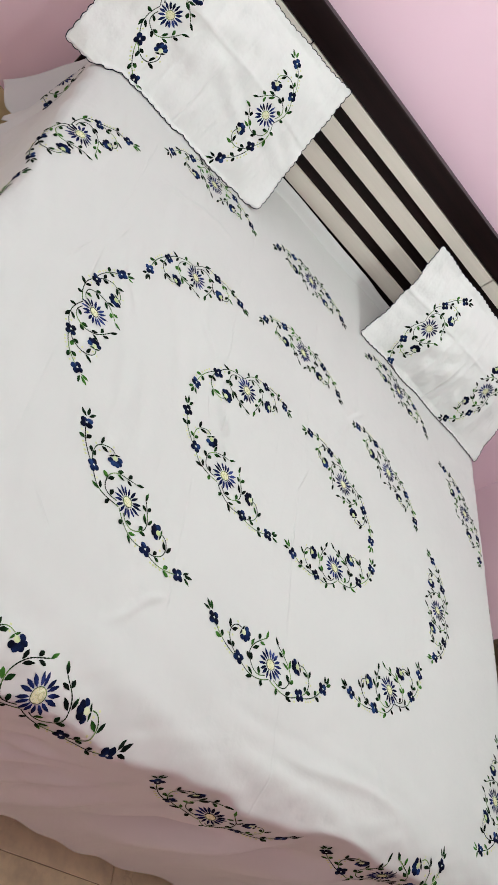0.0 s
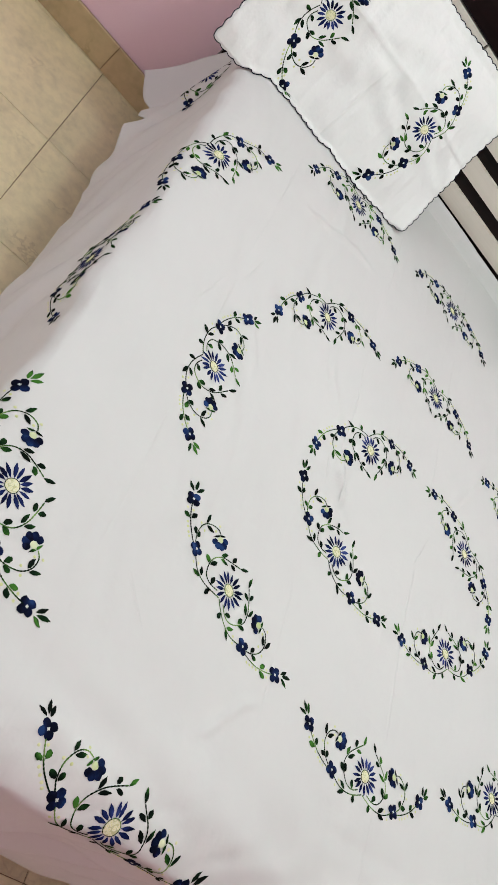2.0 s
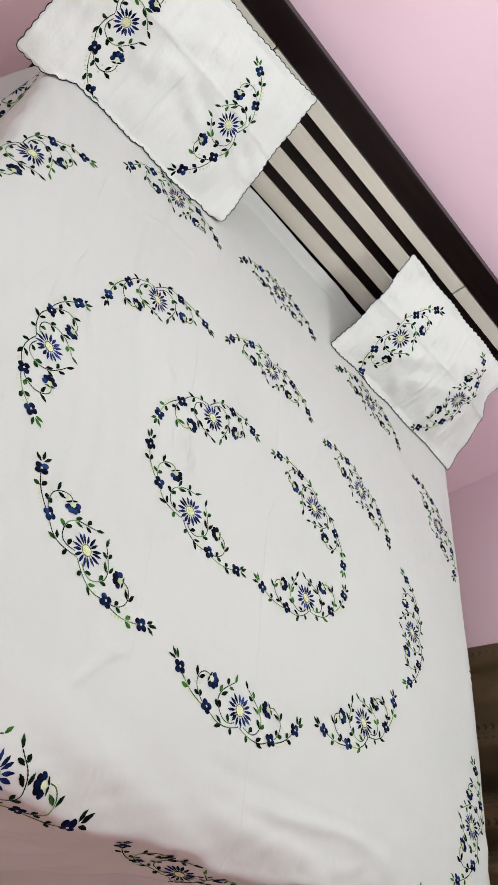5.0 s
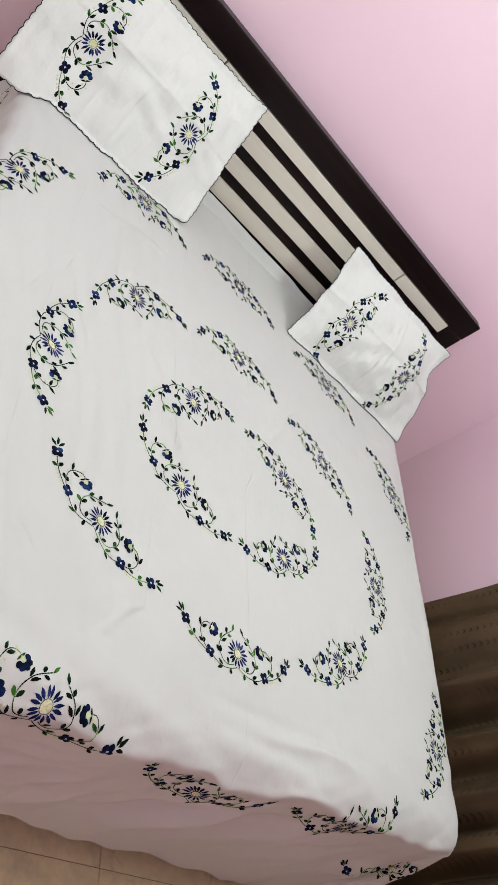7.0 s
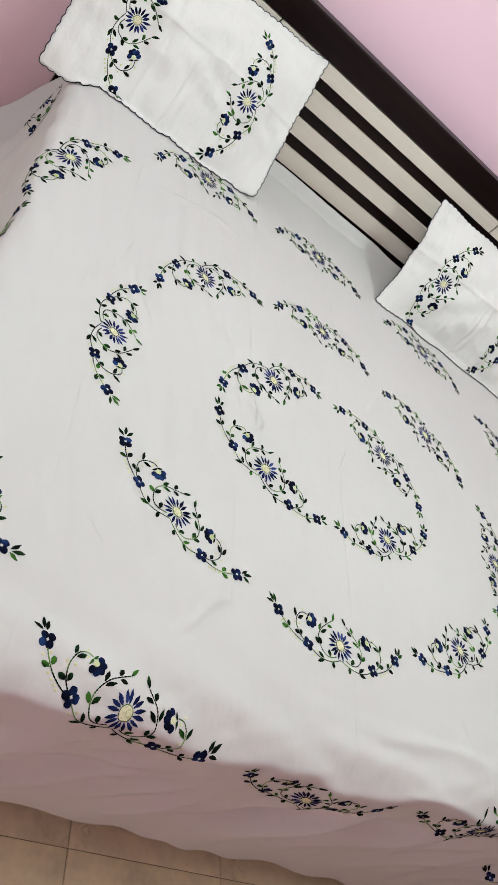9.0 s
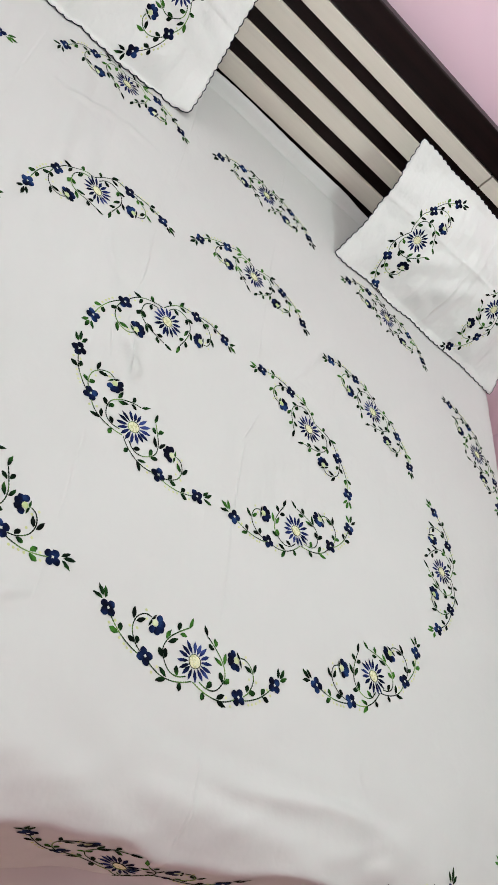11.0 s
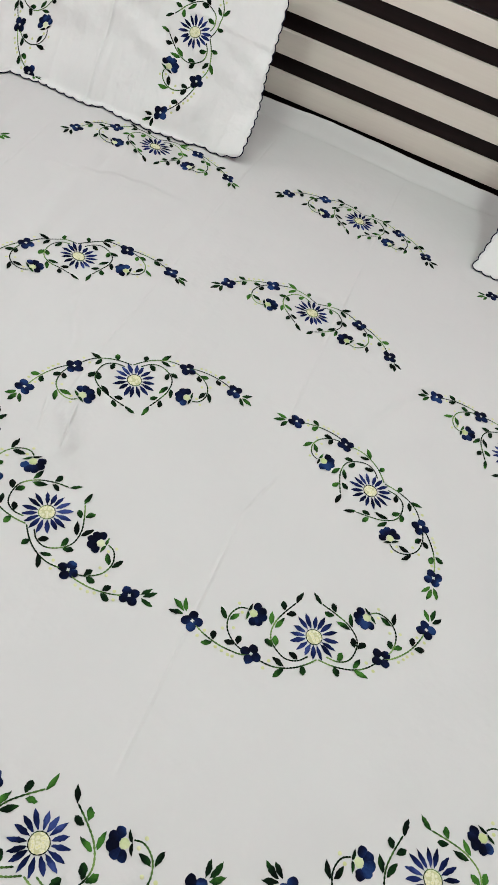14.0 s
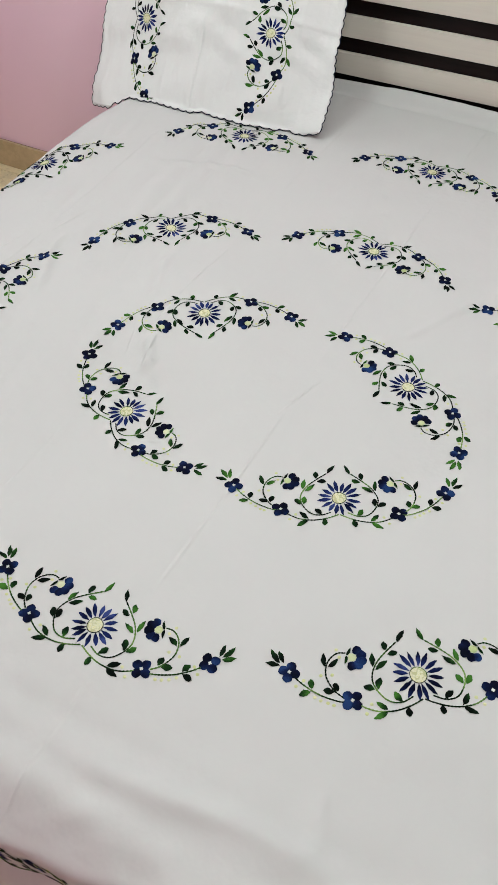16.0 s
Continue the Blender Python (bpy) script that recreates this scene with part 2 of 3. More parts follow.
def mesh_object(name, verts, faces, mat, parent=None, label="", uvs=None, smooth=True):
    """One mesh from numbers made in code; uvs: metres on the flat cloth, a pair for each vertex."""
    me = bpy.data.meshes.new(name)
    me.from_pydata([tuple(map(float, v)) for v in verts], [], [tuple(map(int, f)) for f in faces])
    me.materials.append(mat)
    if uvs is not None:
        layer = me.uv_layers.new(name="flat")
        index = np.empty(len(me.loops), dtype=np.int32)
        me.loops.foreach_get("vertex_index", index)
        layer.data.foreach_set("uv", np.asarray(uvs, dtype=np.float32)[index].ravel())
    me.polygons.foreach_set("use_smooth", [smooth] * len(me.polygons))
    me.update()
    ob = new(name, me)
    if parent:
        ob.parent = parent
    if label:
        ob["label"] = label
    return ob


def box_bm(size, at=(0, 0, 0), bevel=0.0, segments=2):
    bm = bmesh.new()
    bmesh.ops.create_cube(bm, size=1.0, matrix=Matrix.Translation(at) @ Matrix.Diagonal((*size, 1)))
    if bevel:
        bmesh.ops.bevel(bm, geom=bm.edges[:], offset=bevel, segments=segments, affect="EDGES", profile=0.5)
    return bm


def part(name, bm, mat, parent=None, label="", smooth=False):
    me = bpy.data.meshes.new(name)
    bm.to_mesh(me)
    bm.free()
    me.materials.append(mat)
    if smooth:
        me.polygons.foreach_set("use_smooth", [True] * len(me.polygons))
    ob = new(name, me)
    if parent:
        ob.parent = parent
    if label:
        ob["label"] = label
    return ob


def smoothstep(a, b, x):
    t = np.clip((x - a) / (b - a), 0, 1)
    return t * t * (3 - 2 * t)


# ---- room ----
X_LEFT, X_RIGHT, Y_HEAD, Y_BACK, CEILING = -2.12, 1.535, 1.285, -1.80, 2.80


def wall(name, x0, x1, y0, y1, label, mat=PINK):
    ob = part(name, box_bm((x1 - x0, y1 - y0, CEILING), ((x0 + x1) / 2, (y0 + y1) / 2, CEILING / 2)), mat)
    return tagged(ob, label, "wall", kind="structure")


wall("wall_head", X_LEFT - 0.15, X_RIGHT + 0.15, Y_HEAD, Y_HEAD + 0.15, "pale pink painted plaster wall behind the bed")


def wall_with_opening(name, x0, x1, y0, y1, hole, label):
    """A wall along y with one opening (y from, y to, z from, z to) through it."""
    bm = bmesh.new()
    a, b, c, d = hole
    for ya, yb, za, zb in ((y0, a, 0, CEILING), (b, y1, 0, CEILING), (a, b, 0, c), (a, b, d, CEILING)):
        bmesh.ops.create_cube(bm, size=1.0, matrix=Matrix.Translation(((x0 + x1) / 2, (ya + yb) / 2, (za + zb) / 2)) @ Matrix.Diagonal((x1 - x0, yb - ya, zb - za, 1)))
    return tagged(part(name, bm, PINK), label, "wall", kind="structure")


# The opening out of view is added only to hold the side fill lamp.
wall_with_opening("wall_left", X_LEFT - 0.15, X_LEFT, Y_BACK, Y_HEAD, FILL_OPENING, "pale pink painted plaster side wall")
wall("wall_right", X_RIGHT, X_RIGHT + 0.15, Y_BACK, Y_HEAD, "pale pink painted plaster wall beside the curtain")
# Unseen wall, set close and tinted to bounce pink onto the sheet's foot side.
wall("wall_back_bounce", X_LEFT - 0.15, X_RIGHT + 0.15, Y_BACK - 0.15, Y_BACK, "unseen wall facing the bed, tinted deep pink to bounce light", BOUNCE_PINK)
tagged(part("ceiling", box_bm((X_RIGHT - X_LEFT + 0.3, Y_HEAD - Y_BACK + 0.3, 0.12), ((X_LEFT + X_RIGHT) / 2, (Y_HEAD + Y_BACK) / 2, CEILING + 0.06)), WHITEWASH),
       "plain white painted ceiling of the bedroom", "ceiling", kind="structure")
floor = part("floor", box_bm((X_RIGHT - X_LEFT + 0.3, Y_HEAD - Y_BACK + 0.3, 0.1), ((X_LEFT + X_RIGHT) / 2, (Y_HEAD + Y_BACK) / 2, -0.053)), GROUT)
tagged(floor, "beige mottled ceramic tile floor with dark joints", "floor", kind="structure")


# ---- bed frame and headboard ----
BED_X, HB_L, HB_R, HB_Y = 0.03, -0.89, 0.947, 1.18


def build_bed():
    bed = tagged(new("bed"), "double bed with dark frame and beige slatted headboard", "bed")
    # The frame: back panel, thick top rail and two end posts.
    part("back_panel", box_bm((HB_R - HB_L - 0.02, 0.018, 0.72), (BED_X, HB_Y + 0.024, 0.66)), DARK_WOOD, bed)
    part("top_rail", box_bm((HB_R - HB_L, 0.05, 0.088), (BED_X, HB_Y + 0.022, 1.043), 0.004), DARK_WOOD, bed, "dark glossy laminate top rail")
    for x in (HB_L + 0.046, HB_R - 0.046):
        part("post", box_bm((0.092, 0.05, 0.698), (x, HB_Y + 0.022, 0.649), 0.003), DARK_WOOD, bed)
    # Beige laminate strips, each row cut into three lengths.
    for z0, z1 in ((0.947, 0.995), (0.855, 0.909), (0.763, 0.815), (0.669, 0.723), (0.575, 0.631)):
        for x0, x1 in ((HB_L + 0.094, -0.473), (-0.467, 0.529), (0.535, HB_R - 0.094)):
            part("slat", box_bm((x1 - x0, 0.016, z1 - z0), ((x0 + x1) / 2, HB_Y + 0.008, (z0 + z1) / 2), 0.0006, 1), BEIGE_WOOD, bed, "pale beige laminate strip")
    part("base_box", box_bm((1.70, 1.76, 0.36), (BED_X, 0.30, 0.19), 0.004), DARK_WOOD, bed)
    return bed


build_bed()
tagged(part("mattress", box_bm((1.64, 1.72, 0.215), (0.035, 0.29, 0.475), 0.045, 3), FOAM, smooth=True), "thick mattress under the white bedsheet", "mattress")

# ---- bedsheet ----
U_L, U_R, V_F, V_H = -0.842, 0.947, -0.720, 1.166
EDGE_R, EDGE_A, PLAN_R, TOP, SKEW = 0.021, 0.55, 0.014, 0.64, 0.075


def folds(u, v, way, pitch, seed):
    """Soft uneven creases that run across the way (degrees), about a pitch apart: -1 to 1."""
    c, d = math.cos(math.radians(way)), math.sin(math.radians(way))
    p, q = (u * c + v * d) / pitch, (v * c - u * d) / pitch
    bend = 0.9 * np.sin(0.7 * q + seed) + 0.6 * np.sin(1.3 * p - 0.9 * q + 2.1 * seed)
    return np.sin(2 * np.pi * p + bend + 1.7 * seed) * (0.5 + 0.5 * np.sin(1.9 * p + 0.8 * q + 3 * seed) * np.sin(0.6 * q + seed))


def ridged(u, v, way, pitch, seed):
    """Crumples with sharp crests and wide hollows between them, as folds() lays them: -1 to 1."""
    f = folds(u, v, way, pitch, seed)
    return np.sqrt((1 - f) ** 2 + 0.02) * -1.0 + 1.0


def pinched(u, v, start, end, height, width=0.008):
    """A soft straight ridge from one point of the flat cloth to another, fading at both ends."""
    dx, dy = end[0] - start[0], end[1] - start[1]
    length = math.hypot(dx, dy)
    along = ((u - start[0]) * dx + (v - start[1]) * dy) / length ** 2
    off = ((v - start[1]) * dx - (u - start[0]) * dy) / length + 0.008 * np.sin(7 * along)
    return height * np.exp(-((off / width) ** 2)) * smoothstep(0, 0.3, along) * smoothstep(1, 0.7, along)


def cloth_top(u, v):
    """Height of the sheet's top: the mattress's swell, a slight hollow and long soft folds."""
    z = TOP + 0.033 * np.exp(-(((u + 0.62) / 0.40) ** 2 + ((v - 0.74) / 0.36) ** 2))
    z = z - 0.011 * np.exp(-(((u - 0.16) / 0.26) ** 2 + ((v + 0.13) / 0.17) ** 2))
    z = z - 0.013 * np.exp(-(((u + 0.30) / 0.20) ** 2 + ((v + 0.24) / 0.20) ** 2))
    z = z + 0.019 * np.exp(-(((u + 0.2) / 0.14) ** 2 + ((v - 0.17) / 0.14) ** 2))
    z = z + 0.0011 * np.sin(64 * u + 9 * v + 2 * np.sin(5 * v)) * np.sin(3.1 * v + 4 * u) * smoothstep(-0.25, -0.55, u) * smoothstep(-0.3, 0.1, v)
    hollow = smoothstep(-0.5, -0.66, v - SKEW * u)
    z = z + 0.006 * np.sin(8.5 * u + 2.5 * np.sin(4 * v)) * hollow
    z = z + 0.0016 * np.sin(110 * (v - SKEW * u) + 5 * u) * smoothstep(-0.55, -0.60, v - SKEW * u) * smoothstep(-0.15, 0.0, u) * smoothstep(0.55, 0.35, u)
    w = v - SKEW * u
    # Rounded shoulders towards the foot and the two sides, sagging unevenly.
    roll = np.clip((V_F + 0.085 - w) / 0.085, 0, 1) ** 2.4
    z = z - roll * (0.027 + 0.012 * smoothstep(-0.5, -0.85, u) + 0.005 * np.sin(7.5 * u + 1.0) + 0.003 * np.sin(19 * u) + 0.005 * np.exp(-(((u - 0.06) / 0.12) ** 2)) - 0.009 * np.exp(-(((u - 0.30) / 0.09) ** 2)))
    z = z + (0.0022 * folds(u, v, 80, 0.075, 6.0) + 0.0012 * ridged(u, v, 118, 0.040, 2.0) + 0.0012 * ridged(u, v, 62, 0.055, 4.0)) * smoothstep(-0.60, -0.70, w)
    z = z - 0.012 * np.clip((U_L + 0.05 - u) / 0.05, 0, 1) ** 2 * (1 + 0.3 * np.sin(9 * v)) - 0.010 * np.clip((u - U_R + 0.05) / 0.05, 0, 1) ** 2
    # A few sharp creases left by folding and sitting.
    z = z + pinched(u, v, (-0.246, 0.055), (-0.221, -0.050), 0.0100, 0.0095) - pinched(u, v, (-0.232, 0.000), (-0.170, -0.110), 0.0045, 0.016)
    z = z + pinched(u, v, (-0.30, 0.10), (-0.36, 0.30), 0.0050) + pinched(u, v, (-0.52, 0.02), (-0.60, 0.26), 0.0055) + pinched(u, v, (0.10, 0.20), (0.30, 0.52), 0.0030)
    z = z + pinched(u, v, (0.02, -0.622), (0.45, -0.597), 0.0060, 0.012) + pinched(u, v, (0.361, -0.50), (0.361, -0.61), 0.0030) + pinched(u, v, (-0.62, 0.55), (-0.30, 0.62), 0.0045) + pinched(u, v, (-0.40, -0.60), (-0.25, -0.47), 0.0045)
    z = z + 0.0012 * folds(u, v, 25, 0.17, 1.0) + 0.0007 * folds(u, v, -50, 0.09, 2.0)
    z = z + 0.0028 * folds(u, v, 12, 0.070, 4.0) * smoothstep(-0.15, -0.5, u)
    z = z + 0.0036 * folds(u, v, 75, 0.11, 3.0) * smoothstep(-0.42, -0.6, v - SKEW * u)
    # The hem, pushed up against the headboard.
    lip = 1 - 0.4 * smoothstep(0.16, 0.42, u) - 0.30 * smoothstep(-0.22, -0.38, u)
    seam = v + 0.004 * np.sin(14 * u) + 0.002 * np.sin(41 * u)
    z = z + lip * (0.016 * np.exp(-(((seam - 1.146) / 0.013) ** 2)) + 0.017 * smoothstep(1.118, 1.142, seam)) - 0.004 * np.exp(-(((seam - 1.116) / 0.008) ** 2))
    return z


def drape(u, v):
    """Where a point of the flat sheet comes to lie: on the mattress, round its edge and down its side."""
    u, v = np.asarray(u, float), np.asarray(v, float)
    lean = SKEW * np.clip(u, U_L, U_R)
    v = v - lean
    qx, qy = np.clip(u, U_L + PLAN_R, U_R - PLAN_R), np.maximum(v, V_F + PLAN_R)
    dx, dy = u - qx, v - qy
    far = np.hypot(dx, dy)
    safe = np.maximum(far, 1e-9)
    nx, ny = dx / safe, dy / safe
    over = np.maximum(far - PLAN_R, 0)
    free = np.clip(-nx, 0, 1) ** 2
    edge = EDGE_R + 0.023 * free
    a = np.minimum(over / edge + EDGE_A, np.pi / 2)
    hang = np.maximum(over - edge * (np.pi / 2 - EDGE_A), 0)
    out, fall = edge * (np.sin(a) - np.sin(EDGE_A)), edge * (np.cos(EDGE_A) - np.cos(a)) + hang
    limit = 0.56
    fall = np.where(fall > limit, limit + (fall - limit) * 0.12, fall)
    low = np.clip(hang / 0.42, 0, 1.3)
    along = u * np.abs(ny) + v * np.abs(nx)
    corner = 4 * (nx * ny) ** 2
    out = out + low * (0.003 * np.sin(9 * along + 1.0 + np.sin(4 * along)) + 0.0015 * np.sin(29 * along + 2.0)) * (1 - corner)
    out = out + low ** 0.7 * corner * (0.055 + 0.035 * np.cos(6 * np.arctan2(ny, nx) + 0.6))
    # The left side hangs free and flares, most of all its loose corner beside the pillow.
    at_head = v + lean
    flare = 0.045 + 0.008 * np.sin(10 * at_head + 0.6) + 0.035 * smoothstep(0.72, 0.86, at_head) + 0.095 * np.clip((at_head - 1.03) / 0.136, 0, 1)
    drop = np.clip(hang / 0.33, 0, 1.2) ** (1.35 + 1.9 * smoothstep(0.55, 0.85, at_head))
    out = out + free * flare * drop
    pulled = -0.150 * free * np.clip((at_head - 0.93) / 0.236, 0, 1) * drop
    level = smoothstep(0.0, 0.25, hang)
    puff = (np.sin(a) - np.sin(EDGE_A)) / (1 - np.sin(EDGE_A)) * (1 - corner)
    out = out + puff * (0.005 * np.sin(11 * along + 2 * np.sin(5 * along)) * (1 - 0.7 * level) + 0.0025 * np.sin(37 * along + 2 * np.sin(9 * along)))
    slack = smoothstep(0.03, 0.20, hang) * (1 - corner)
    slack = slack * (0.45 + 0.55 * ny * ny)
    out = out + slack * (0.022 * folds(along, hang, 34, 0.26, 2.5) + 0.028 * ridged(along, hang, 30, 0.20, 5.0) + 0.016 * ridged(along, hang, 38, 0.10, 1.2)) * (1 - 0.97 * smoothstep(0.19, 0.42, hang))
    crumpled = smoothstep(0.05, 0.11, hang) * smoothstep(0.30, 0.14, hang) * ny * ny * smoothstep(-0.10, -0.35, u)
    out = out + crumpled * (0.012 * ridged(along, hang, 32, 0.085, 3.3) + 0.006 * ridged(along, hang, 60, 0.05, 0.7))
    reach = np.minimum(far, PLAN_R) + out
    top = cloth_top(np.clip(u, U_L, U_R), np.maximum(v, V_F) + lean)
    top = top * (1 - level) + (TOP - 0.030) * level
    x = qx + nx * reach - 0.028 * smoothstep(-0.05, -0.65, v) * smoothstep(0.55, 0.93, u)
    drawn = 0.016 * smoothstep(-0.45, -0.85, u) * smoothstep(V_F + 0.12, V_F, v)
    return np.stack([x, np.minimum(qy + ny * reach + lean + drawn + pulled, 1.174), top - fall], -1)


def lifted(surface, uvs, height):
    """Points of the flat cloth laid on it, height metres above its face."""
    uvs = np.asarray(uvs, float)
    e = 0.002
    p = surface(uvs[:, 0], uvs[:, 1])
    tu = surface(uvs[:, 0] + e, uvs[:, 1]) - surface(uvs[:, 0] - e, uvs[:, 1])
    tv = surface(uvs[:, 0], uvs[:, 1] + e) - surface(uvs[:, 0], uvs[:, 1] - e)
    n = np.cross(tu, tv)
    n /= np.maximum(np.linalg.norm(n, axis=1, keepdims=True), 1e-12)
    return p + n * np.asarray(height, float)[:, None]


def build_sheet():
    nu, nv = 470, 410
    s, t = np.meshgrid(np.linspace(0, 1, nu), np.linspace(0, 1, nv))
    v_hem = -1.20 - 0.05 * (s * 2.7 - 1.35) + 0.002 * np.sin(5 * (s - 0.2) * 2.7) + 0.012 * np.exp(-(((s - 0.33) / 0.07) ** 2)) + 0.0012 * np.sin(23 * s + 3 * np.sin(7 * s)) + 0.016 * smoothstep(0.262, 0.252, s)
    v = v_hem + (V_H - v_hem) * t
    u_l = -1.225 - 0.09 * smoothstep(-0.35, -0.75, v) + 0.03 * smoothstep(1.0, 1.166, v) + smoothstep(1.12, 0.95, v) * (0.016 * np.sin(6.5 * v + 1) + 0.007 * np.sin(17 * v + 2 * np.sin(11 * v)) + 0.003 * np.sin(61 * v + 3 * np.sin(13 * v)) + 0.03 * smoothstep(0.03, 0.0, np.abs(v - 0.87)))
    u_r = 1.43 + 0.02 * np.sin(5 * v)
    u = u_l + (u_r - u_l) * s
    p = drape(u.ravel(), v.ravel())
    i = np.arange(nu * nv).reshape(nv, nu)
    faces = np.stack([i[:-1, :-1], i[:-1, 1:], i[1:, 1:], i[1:, :-1]], -1).reshape(-1, 4)
    ob = mesh_object("bedsheet", p, faces, SHEET, uvs=np.stack([u.ravel(), v.ravel()], -1))
    thick = ob.modifiers.new("thickness", "SOLIDIFY")
    thick.thickness, thick.offset = 0.0012, -1
    return tagged(ob, "white cotton bedsheet embroidered with blue flowers, spread over the bed", "bedsheet")


# ---- embroidery ----


def turned(pts, angle, at):
    c, s = math.cos(angle), math.sin(angle)
    pts = np.asarray(pts, float)
    return np.stack([pts[:, 0] * c - pts[:, 1] * s + at[0], pts[:, 0] * s + pts[:, 1] * c + at[1]], -1)


def pointed(length, width, lean=0.0, at=0.45, full=0.95, n=8):
    """Outline of a leaf or petal from its foot at the origin along +x."""
    xs = np.linspace(0, 1, n + 2)
    half = width / 2 * np.maximum(np.sin(np.pi * xs ** (math.log(0.5) / math.log(at))), 0) ** full
    upper = [(length * x, h + lean * length * x * x) for x, h in zip(xs, half)]
    lower = [(length * x, -h + lean * length * x * x) for x, h in zip(xs[1:-1], half[1:-1])]
    return np.array(upper + lower[::-1])


def lobed(radius, lobes, depth, n=28, phase=0.0):
    a = np.linspace(0, 2 * np.pi, n, endpoint=False)
    r = radius * (1 - depth + depth * np.abs(np.cos(lobes / 2 * (a + phase))))
    return np.stack([r * np.cos(a), r * np.sin(a)], -1)


def frayed(outline, rng, by=0.00055):
    """The uneven edge that single stitches leave."""
    return np.asarray(outline) + [[rng.uniform(-by, by), rng.uniform(-by, by)] for _ in outline]


class Stitches:
    """Patches of satin stitch gathered into one mesh: each a low dome on the cloth."""

    def __init__(self, surface):
        self.surface, self.flat, self.high, self.faces = surface, [], [], []

    def patch(self, outline, height=0.0011, foot=0.0006):
        k, n = len(self.flat), len(outline)
        mid = np.mean(outline, axis=0)
        inner = mid + (np.asarray(outline) - mid) * 0.6
        self.flat += [*map(tuple, outline), *map(tuple, inner), tuple(mid)]
        self.high += [foot] * n + [height] * n + [height * 1.1]
        for a in range(n):
            b = (a + 1) % n
            self.faces.append((k + a, k + b, k + n + b, k + n + a))
            self.faces.append((k + n + a, k + n + b, k + 2 * n))
        return self

    def cord(self, line, width=0.0019, height=0.0012):
        line = np.asarray(line)
        # Back stitch: each stitch a little fuller than the gap that follows it.
        width = np.where(np.arange(len(line)) % 2, 1.3, 0.75)[:, None] * width
        step = np.gradient(line, axis=0)
        side = np.stack([-step[:, 1], step[:, 0]], -1) / np.maximum(np.linalg.norm(step, axis=1, keepdims=True), 1e-9) * (width / 2)
        k, n = len(self.flat), len(line)
        for row, h in ((line - side, 0.0005), (line, height), (line + side, 0.0005)):
            self.flat += [*map(tuple, row)]
            self.high += [h] * n
        for a in range(n - 1):
            self.faces += [(k + a, k + a + 1, k + n + a + 1, k + n + a), (k + n + a, k + n + a + 1, k + 2 * n + a + 1, k + 2 * n + a)]
        return self

    def made(self, name, mat, parent, label=""):
        verts = lifted(self.surface, self.flat, self.high)
        return mesh_object(name, verts, self.faces, mat, parent, label, uvs=self.flat)


def curve_through(points, n=18):
    """A smooth line through a few points (Catmull-Rom)."""
    p = np.asarray(points, float)
    p = np.vstack([2 * p[0] - p[1], p, 2 * p[-1] - p[-2]])
    out = []
    for t in np.linspace(0, len(p) - 3 - 1e-6, n):
        i, f = int(t), t - int(t)
        a, b, c, d = p[i : i + 4]
        out.append(0.5 * (2 * b + (c - a) * f + (2 * a - 5 * b + 4 * c - d) * f**2 + (3 * b - a - 3 * c + d) * f**3))
    return np.array(out)


# One half of a spray, in metres from its daisy; +y is the side that it curls to.
MAIN = [(0.001, -0.031), (0.014, -0.037), (0.029, -0.0415), (0.044, -0.043), (0.060, -0.041), (0.075, -0.034), (0.087, -0.025)]
MAIN_OUTER = [(0.087, -0.026), (0.099, -0.0255), (0.113, -0.020), (0.1285, -0.011), (0.1435, 0.002), (0.158, 0.019)]
RING = [(0.012, -0.027), (0.025, -0.0325), (0.038, -0.032), (0.048, -0.025), (0.0565, -0.010), (0.057, 0.004), (0.049, 0.020), (0.036, 0.033), (0.0185, 0.047)]
HOOK = [(0.096, -0.021), (0.105, -0.012), (0.1115, 0.000), (0.1140, 0.012), (0.111, 0.025), (0.104, 0.034), (0.0945, 0.039), (0.085, 0.038)]
# Leaves: foot x, y, the way they point in degrees, length, width; the round ones are widest past their middle.
LEAVES = [
    (0.021, -0.039, -88, 0.0125, 0.0078), (0.0455, -0.041, 44, 0.0172, 0.0068), (0.046, -0.0435, -25, 0.0188, 0.0072), (0.0265, -0.032, 54, 0.0138, 0.0080),
    (0.053, -0.014, 106, 0.0142, 0.0080), (0.0565, -0.0145, 41, 0.0140, 0.0080), (0.051, 0.0115, 142, 0.0195, 0.0068), (0.0545, 0.0155, 94, 0.0185, 0.0068),
    (0.033, 0.031, 168, 0.0134, 0.0076), (0.035, 0.036, 92, 0.0133, 0.0076), (0.0175, 0.0465, 120, 0.0195, 0.0062),
    (0.1100, 0.0215, 150, 0.0172, 0.0070), (0.114, 0.0225, 79, 0.0184, 0.0066), (0.1025, -0.012, 92, 0.0125, 0.0080), (0.1065, -0.012, 23, 0.0132, 0.0080),
    (0.133, -0.005, 81, 0.0128, 0.0082), (0.135, -0.008, -6, 0.0142, 0.0082),
    (0.165, 0.0335, 88, 0.0176, 0.0062), (0.1690, 0.0345, 57, 0.0206, 0.0066), (0.1695, 0.031, 18, 0.0175, 0.0062),
]
KNOTS = [(0.0645, -0.033), (0.0725, -0.0425), (0.1095, -0.028), (0.1165, -0.025), (0.124, -0.0205), (0.1315, -0.015), (0.143, 0.0075), (0.1525, 0.001),
         (0.093, 0.0325), (0.096, 0.0445), (0.1055, 0.011), (0.1195, 0.0105)]


def mirrored(x, y, degrees=0.0, side=1):
    return (x * side, y), math.radians(degrees if side > 0 else 180 - degrees)


